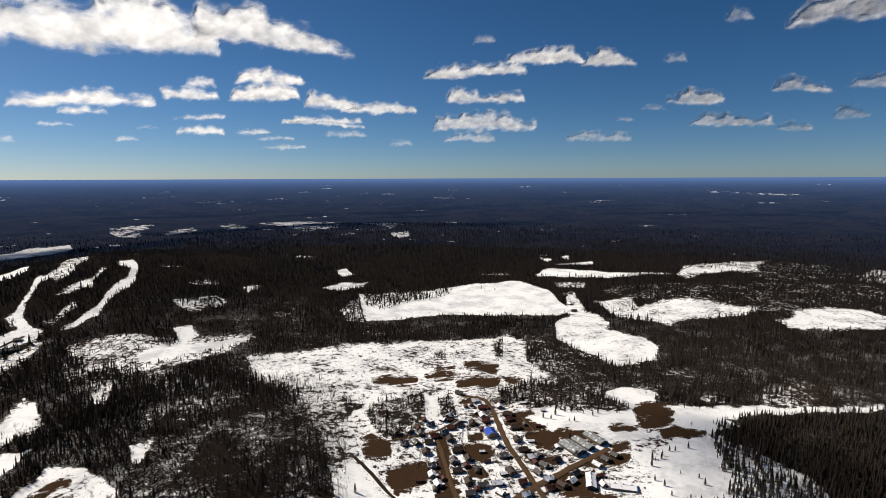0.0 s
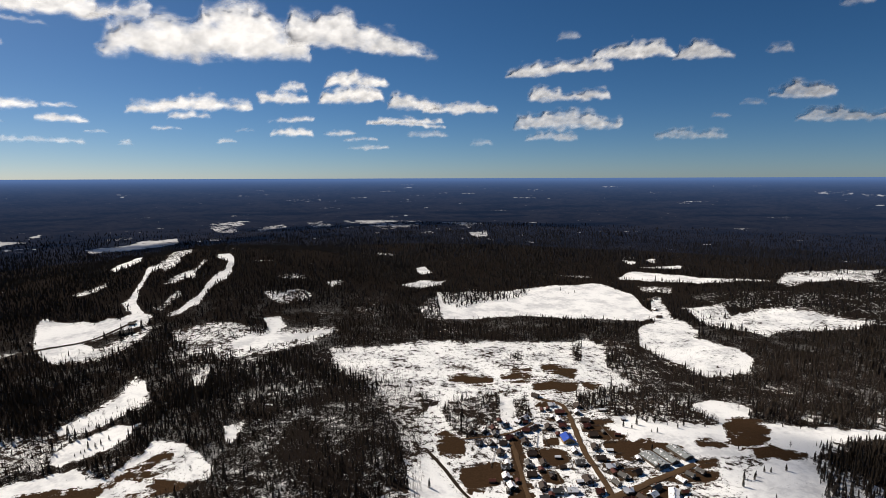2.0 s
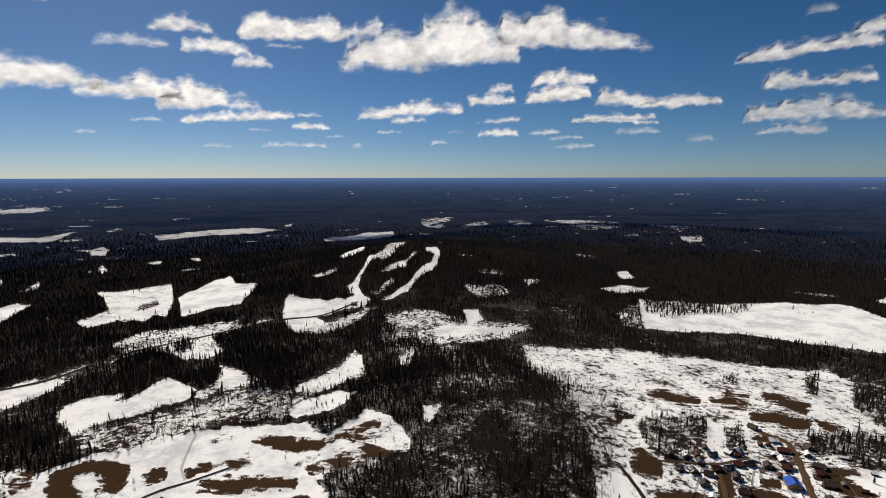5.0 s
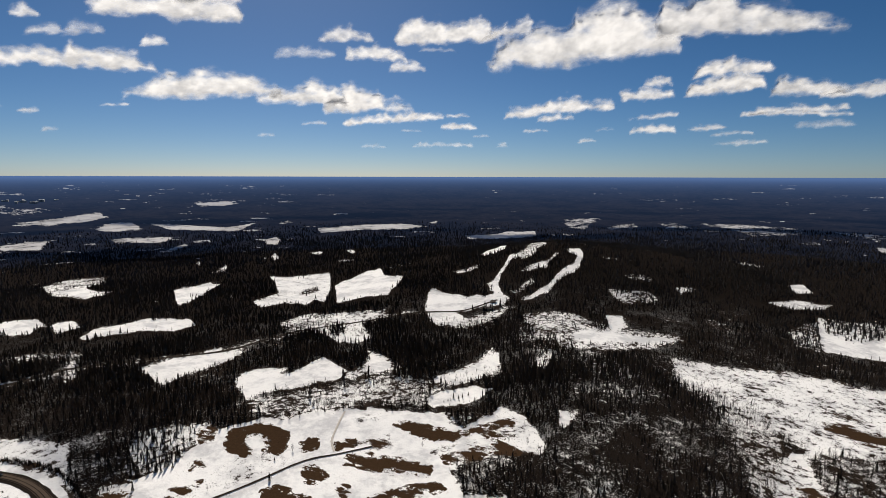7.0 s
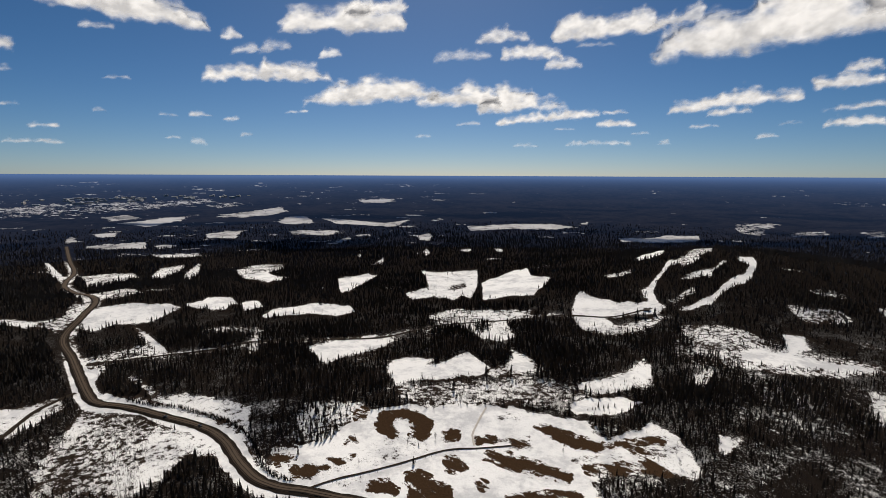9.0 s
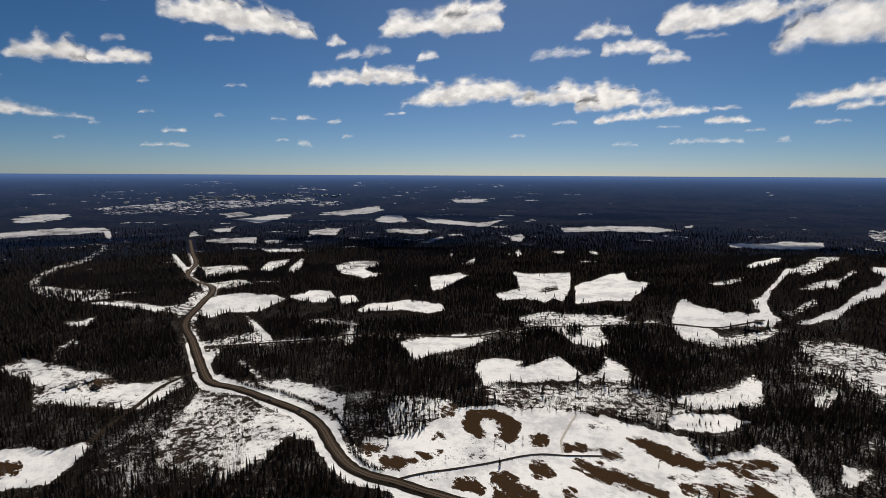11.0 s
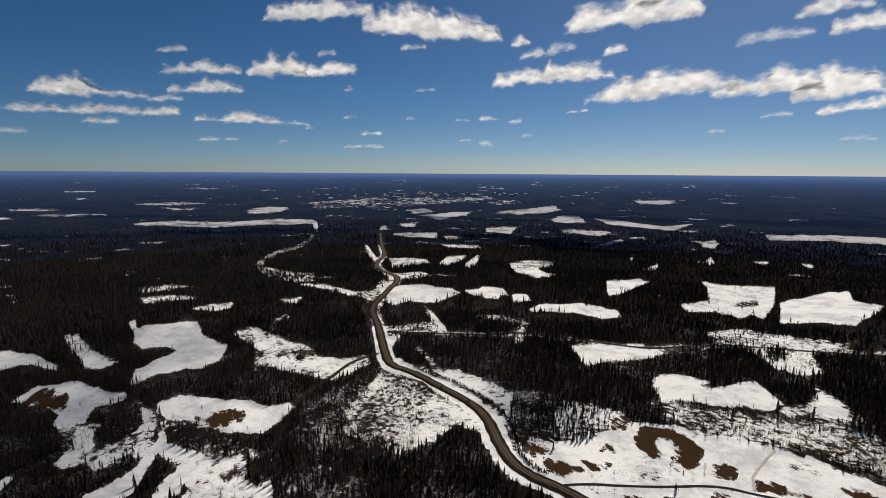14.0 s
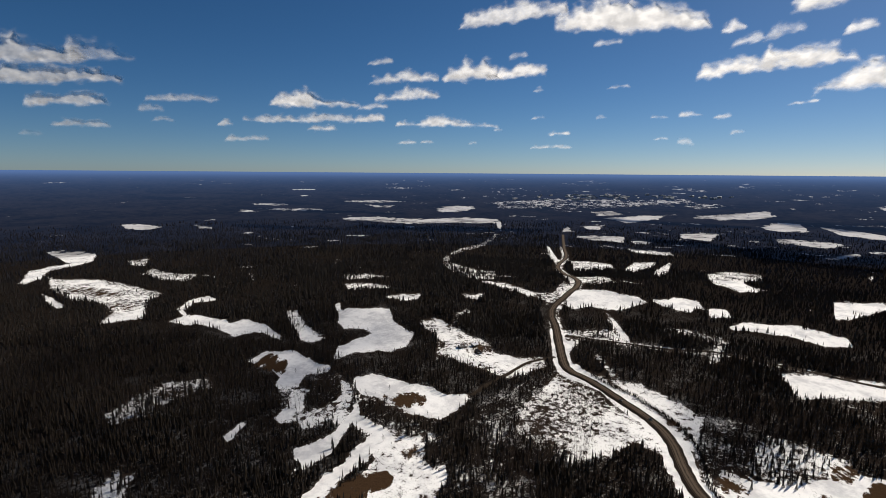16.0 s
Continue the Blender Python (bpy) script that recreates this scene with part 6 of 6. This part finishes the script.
def shed(x, y, turn, w, l, roof, label, h=2.6, rise=1.4, doors=2):
    """A long low farm building; doors in its gable, vents along the ridge."""
    ob = thing("farm_shed", x, y, turn, label, "shed", "farm sheds")
    part("wall", gable_walls(w, l, h, rise), GREY_BOARDS, ob)
    part("roof", gable_roof(w, l, h, rise, 0.4, 0.12), roof, ob)
    part("ridge_cap", boxed(0, 0, h + rise + 0.24, 0.7, l + 0.9, 0.14, bevel=0.03), roof, ob)
    for k in range(doors):
        part("door", boxed((k - (doors - 1) / 2) * 2.8, -l / 2 - 0.05, 1.2, 2.3, 0.12, 2.4, bevel=0.03), LOGS, ob)
    n = max(2, int(l / 5))
    for k in range(n):
        window(ob, w / 2 + 0.03, -l / 2 + l * (k + 0.5) / n, 1.5, 90, 1.2, 0.6)
        part("roof_vent", boxed(0, -l / 2 + l * (k + 0.5) / n, h + rise + 0.6, 0.55, 0.8, 0.7, bevel=0.05), GREY_BOARDS, ob)
    return ob


# along the village street
house(51, 451, 12, 9.5, 11.5, "blue", "ochre", 3.2, 2.8)
house(72, 492, 80, 8, 10, "slate", "logs")
house(47, 490, 10, 7, 9, "snow", "boards")
house(49, 508, 96, 8, 11, "rust", "logs")
house(36, 474, 8, 7, 9, "slate", "logs")
house(75, 463, 94, 8, 9, "slate", "logs")
house(73, 439, 5, 7, 9, "slate", "boards")
house(75, 421, 98, 7, 9, "slate", "logs")
house(57, 412, 102, 8, 10, "grey", "boards")
house(55, 431, 12, 6, 8, "snow", "logs")
house(60, 388, 14, 8, 10, "slate", "logs")
house(47, 373, 98, 7, 9, "snow", "boards")
house(36, 371, 96, 6, 11, "grey", "boards")
house(26, 376, 8, 7, 9, "slate", "logs")
house(68, 524, 20, 7, 9, "slate", "logs")
house(27, 543, 60, 7, 9, "slate", "boards")
# along the back lane
house(16, 407, 8, 7, 9, "grey", "boards")
house(19, 423, 100, 7, 9, "slate", "logs")
house(14, 443, 6, 7, 9, "slate", "logs")
house(18, 392, 95, 7, 9, "slate", "logs")
house(28, 409, 10, 6, 8, "slate", "logs")
house(15, 464, 96, 7, 8, "rust", "logs")
house(-7, 422, 5, 7, 9, "slate", "logs")
house(-5, 438, 95, 6, 8, "slate", "boards")
house(26, 361, 95, 6, 8, "grey", "logs")
# round the crossing
house(88, 397, 40, 6, 8, "grey", "boards")
house(96, 370, 38, 6, 8, "slate", "logs")
house(100, 404, 128, 6, 8, "slate", "logs")
house(127, 369, 12, 5.5, 6, "snow", "boards")
# plots between the streets
plots = random.Random(77)
taken = [(51, 451), (72, 492), (47, 490), (49, 508), (36, 474), (75, 463), (73, 439), (75, 421), (57, 412), (55, 431), (60, 388), (47, 373), (36, 371), (26, 376), (68, 524), (27, 543), (16, 407), (19, 423),
         (14, 443), (18, 392), (28, 409), (15, 464), (-7, 422), (-5, 438), (26, 361), (88, 397), (96, 370), (100, 404), (127, 369), (118, 424), (129, 431), (142, 439), (119, 374), (141, 366)]
for street in (village_road[2:], back_lane, cross_street, bypath):
    line = smooth_line(street, 19.0)
    for q, ahead in zip(line[:-1], line[1:]):
        d = (ahead - q) / np.linalg.norm(ahead - q)
        for side in (-1, 1):
            hx, hy = [float(v) for v in q + side * plots.uniform(8, 13) * np.array((-d[1], d[0])) + plots.uniform(-2, 2) * d]
            if min(math.hypot(hx - a, hy - b) for a, b in taken) < 9.5:
                continue
            taken.append((hx, hy))
            house(hx, hy, math.degrees(math.atan2(d[1], d[0])) + plots.choice((0, 90)) + plots.uniform(-6, 6), plots.uniform(5, 7), plots.uniform(7, 9), plots.choice(("slate", "grey", "grey", "rust", "snow", "snow", "snow")), plots.choice(("logs", "logs", "boards")))
# farm by the wood
house(-622, -184, 40, 8, 12, "grey", "boards")
house(-613, -160, 130, 7, 10, "slate", "logs")
house(-634, -171, 45, 6, 9, "snow", "boards")
# farm at the end of the far field
house(255, 1000, 10, 8, 12, "slate", "logs")
house(268, 1012, 95, 7, 10, "grey", "boards")
house(246, 930, 20, 8, 11, "snow", "logs")
house(240, 880, 100, 8, 11, "slate", "boards")
# foot of the ski hill
shed(-531, 651, 122, 7, 19, SLATE, "long dark lodge at the foot of the ski runs", 3.4, 1.8)
house(-545, 682, 120, 8, 11, "slate", "logs")
# the farm yard
shed(118, 424, 28, 12, 22, SHED_ROOF, "wide farm shed with a pale grey corrugated roof", 2.8, 1.6)
shed(129, 431, 28, 8, 21, SHED_ROOF, "long farm shed with a pale grey corrugated roof", 2.6, 1.3)
shed(142, 439, 28, 9, 21, SHED_ROOF, "long farm shed with a pale grey corrugated roof", 2.6, 1.4)
shed(119, 374, -14, 7, 19, SNOW_ROOF, "narrow shed with snow on its roof", 2.6, 1.3, 1)
shed(141, 366, 75, 10, 18, SNOW_ROOF, "low store with snow and mud on its roof", 2.2, 0.8)


def outbuilding(x, y, turn, w, l, roof):
    """A bath-house, woodshed or hen-house."""
    ob = thing("outbuilding", x, y, turn, "small dark wooden outbuilding in a village yard", "shed", "outbuildings")
    part("wall", gable_walls(w, l, 2.0, 0.9), LOGS, ob)
    part("roof", gable_roof(w, l, 2.0, 0.9, 0.3, 0.1), roof, ob)
    part("door", boxed(0, -l / 2 - 0.04, 0.95, 0.8, 0.08, 1.8, bevel=0.02), GREY_BOARDS, ob)


yards = random.Random(31)
for hx, hy in [(yards.uniform(-12, 112), yards.uniform(362, 520)) for _ in range(22)] + list(((58, 500), (40, 497), (62, 478), (28, 480), (42, 462), (66, 452), (64, 440), (40, 420), (44, 405), (66, 404), (52, 384), (34, 392), (20, 432), (8, 412), (24, 398), (8, 450), (30, 366),
               (84, 436), (86, 415), (84, 470), (90, 380), (104, 390), (108, 372), (-14, 432), (-2, 408), (60, 512), (38, 515), (82, 402), (130, 380), (112, 396))):
    if min(math.hypot(hx - a, hy - b) for a, b in taken) < 6.0 or not clear_of_roads(np.array((hx,)), np.array((hy,)))[0]:
        continue
    outbuilding(hx + yards.uniform(-2, 2), hy + yards.uniform(-2, 2), yards.choice((8, 98)) + yards.uniform(-8, 8), yards.uniform(2.8, 4.2), yards.uniform(3.5, 6.0), yards.choice((SLATE, SNOW_ROOF, RUST, GREY_ROOF)))


def fence(x0, y0, x1, y1, gap=3.0):
    """Board fence: posts and two rails."""
    n = max(2, int(math.hypot(x1 - x0, y1 - y0) / gap))
    ob = thing("fence", x0, y0, math.degrees(math.atan2(y1 - y0, x1 - x0)), "weathered grey board fence round a village plot", "fence", "plot fences", 0.1)
    length = math.hypot(x1 - x0, y1 - y0)
    base = float(relief(np.array(float(x0)), np.array(float(y0))))
    for k in range(n + 1):
        f = k / n
        dz = float(relief(np.array(x0 + (x1 - x0) * f), np.array(y0 + (y1 - y0) * f))) - base
        part("post", boxed(length * f, 0, dz + 0.75, 0.14, 0.14, 1.6, bevel=0.02), GREY_BOARDS, ob)
        if k < n:
            for z in (0.5, 1.15):
                part("rail", boxed(length * (f + 0.5 / n), 0.08, dz + z, length / n, 0.06, 0.3), GREY_BOARDS, ob)
    return ob


for ends in ((30, 464, 45, 466), (30, 464, 33, 440), (33, 440, 60, 441), (48, 425, 62, 421), (48, 425, 52, 398), (52, 398, 66, 395), (22, 455, 26, 420), (80, 450, 92, 452), (80, 430, 94, 433), (30, 500, 44, 503), (26, 486, 44, 488), (66, 480, 84, 484), (66, 470, 86, 473), (84, 484, 92, 452), (36, 455, 48, 457),
             (20, 400, 36, 403), (36, 403, 40, 380), (-10, 412, 4, 415), (-12, 446, -2, 447), (66, 410, 80, 413), (66, 430, 80, 432), (24, 440, 26, 466), (-14, 400, -10, 446), (90, 414, 108, 428)):
    fence(*ends)


# ---- single trees in the open ----
BARK = plank_material("grey_bark", (0.04, 0.034, 0.03), (0.11, 0.10, 0.09))


def stem(h, r):
    bm = bmesh.new()
    bmesh.ops.create_cone(bm, cap_ends=True, segments=6, radius1=r, radius2=r * 0.25, depth=h, matrix=Matrix.Translation((0, 0, h / 2)))
    return bm


def lone_spruce(seed):
    rnd = np.random.RandomState(seed)
    ob = new("spruce_tree")
    tagged(ob, "young dark green spruce standing alone in the snow", "tree", "single spruces")
    v, f = cone_tree(7, 9, 0.35, rnd)
    v = v * np.array((1.15, 1.15, 1.0))
    crown = new("crown", raw_mesh("crown", v * 6.5 + np.array((0, 0, 0.3)), f, SPRUCE))
    crown.parent = ob
    part("trunk", stem(3.0, 0.14), BARK, ob)
    return ob


def lone_birch(seed):
    rnd = np.random.RandomState(seed)
    ob = new("birch_tree")
    tagged(ob, "bare grey birch sapling standing alone in the snow", "tree", "single birches")
    v, f = twig_tree(26, rnd)
    crown = new("crown", raw_mesh("crown", v[4:] * 6.0, f[3:] - 4, BARE))
    crown.parent = ob
    part("trunk", stem(5.8, 0.10), BARK, ob)
    return ob


# spruces on the snowy slope beside the village, and a few round its edge
for tx, ty in ((250, 445), (179, 405), (189, 409), (198, 416), (203, 416), (216, 420), (191, 381), (202, 374), (202, 365), (168, 374), (172, 366), (172, 354), (184, 350), (190, 347), (200, 344),
               (244, 409), (248, 408), (238, 381), (256, 379), (264, 440), (258, 444), (324, 473), (305, 473), (-58, 360), (22, 486), (129, 495), (137, 498), (154, 486), (161, 492), (128, 474),
               (133, 474), (105, 483), (174, 394), (186, 404)):
    LONE.append((float(tx), float(ty), False))
for tx, ty in ((-354, 366), (-353, 371), (-351, 373), (-353, 379), (-348, 381), (-346, 385), (-345, 393), (112, 480), (118, 488), (146, 490)):
    LONE.append((float(tx), float(ty), False))
PARENTS = {False: [lone_spruce(k) for k in (1, 2, 3)], True: [lone_birch(k) for k in (4, 5, 6)]}
used = set()
pick_rnd = random.Random(9)
for tx, ty, bare in LONE:
    kin = pick_rnd.randrange(3)
    src = PARENTS[bare][kin]
    size = pick_rnd.uniform(0.45, 1.25)
    tz = float(relief(np.array(tx), np.array(ty))) - 0.1
    m = pose(tx, ty, tz, 0, 0, pick_rnd.uniform(0, 360))
    if (bare, kin) not in used:
        used.add((bare, kin))
        src.matrix_world = m
        src.scale = (size, size, size)
    else:
        src2 = copy_thing(src, m)
        src2.scale = (size, size, size)


# ---- cars on the highway ----
CAR_PAINT = Mat("dirty_car_paint").base((0.05, 0.05, 0.055)).m
CAR_PAINT.node_tree.nodes["Principled BSDF"].inputs["Roughness"].default_value = 0.35
RUBBER = Mat("tyre_rubber").base((0.015, 0.015, 0.015)).m
STEEL = Mat("wheel_steel").base((0.3, 0.3, 0.3)).m


def wheel(ob, x, y):
    bm = bmesh.new()
    bmesh.ops.create_cone(bm, cap_ends=True, segments=14, radius1=0.33, radius2=0.33, depth=0.22, matrix=pose(0, 0, 0, 0, 90, 0))
    w = part("wheel", bm, RUBBER, ob)
    w.location = (x, y, 0.33)
    bm = bmesh.new()
    bmesh.ops.create_cone(bm, cap_ends=True, segments=10, radius1=0.2, radius2=0.18, depth=0.24, matrix=pose(0, 0, 0, 0, 90, 0))
    part("rim", bm, STEEL, w)


def car(x, y, turn, label):
    ob = thing("car", x, y, turn, label, "car", "cars on the highway", -0.98)
    bm = bmesh.new()
    side = [(-2.15, 0.35), (-2.1, 0.85), (-1.1, 0.98), (1.7, 1.02), (2.1, 0.8), (2.12, 0.35)]
    a = [bm.verts.new((-0.85, q, z)) for q, z in side]
    b = [bm.verts.new((0.85, q, z)) for q, z in side]
    bm.faces.new(a)
    bm.faces.new(b[::-1])
    for i in range(6):
        j = (i + 1) % 6
        bm.faces.new((a[j], a[i], b[i], b[j]))
    part("body", bm, CAR_PAINT, ob)
    bm = bmesh.new()
    side = [(-1.0, 0.99), (-0.35, 1.45), (1.05, 1.47), (1.65, 1.02)]
    a = [bm.verts.new((-0.72, q, z)) for q, z in side]
    b = [bm.verts.new((0.72, q, z)) for q, z in side]
    bm.faces.new(a)
    bm.faces.new(b[::-1])
    for i in range(4):
        j = (i + 1) % 4
        bm.faces.new((a[j], a[i], b[i], b[j]))
    part("cabin", bm, PANE, ob, "dark glass cabin")
    for wx in (-0.78, 0.78):
        for wy in (-1.35, 1.3):
            wheel(ob, wx, wy)


car(-547, 8.5, -41, "dark car on the wet highway")
car(-514, 35.5, -55, "dark car on the wet highway")


# ---- the town on the plain ----
TOWN_WALL = plank_material("pale_panel_blocks", (0.20, 0.19, 0.185), (0.40, 0.38, 0.365))


def town_block(x, y, turn, w, l, h):
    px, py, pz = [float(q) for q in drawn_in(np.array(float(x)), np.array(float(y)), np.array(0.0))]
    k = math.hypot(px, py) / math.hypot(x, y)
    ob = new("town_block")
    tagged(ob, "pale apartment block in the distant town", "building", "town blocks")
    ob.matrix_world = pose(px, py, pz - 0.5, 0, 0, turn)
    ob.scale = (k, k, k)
    part("wall", boxed(0, 0, h / 2, w, l, h), TOWN_WALL, ob)
    part("roof", boxed(0, 0, h + 0.4, w + 1, l + 1, 0.8), SNOW_ROOF, ob)


town = random.Random(4)
for _ in range(70):
    f = town.random()
    town_block(-5100 - 900 * f + town.uniform(-500, 500), -700 + 1500 * f + town.uniform(-320, 320), town.uniform(0, 90), 14, town.uniform(30, 80), town.choice((9, 12, 15, 18)))
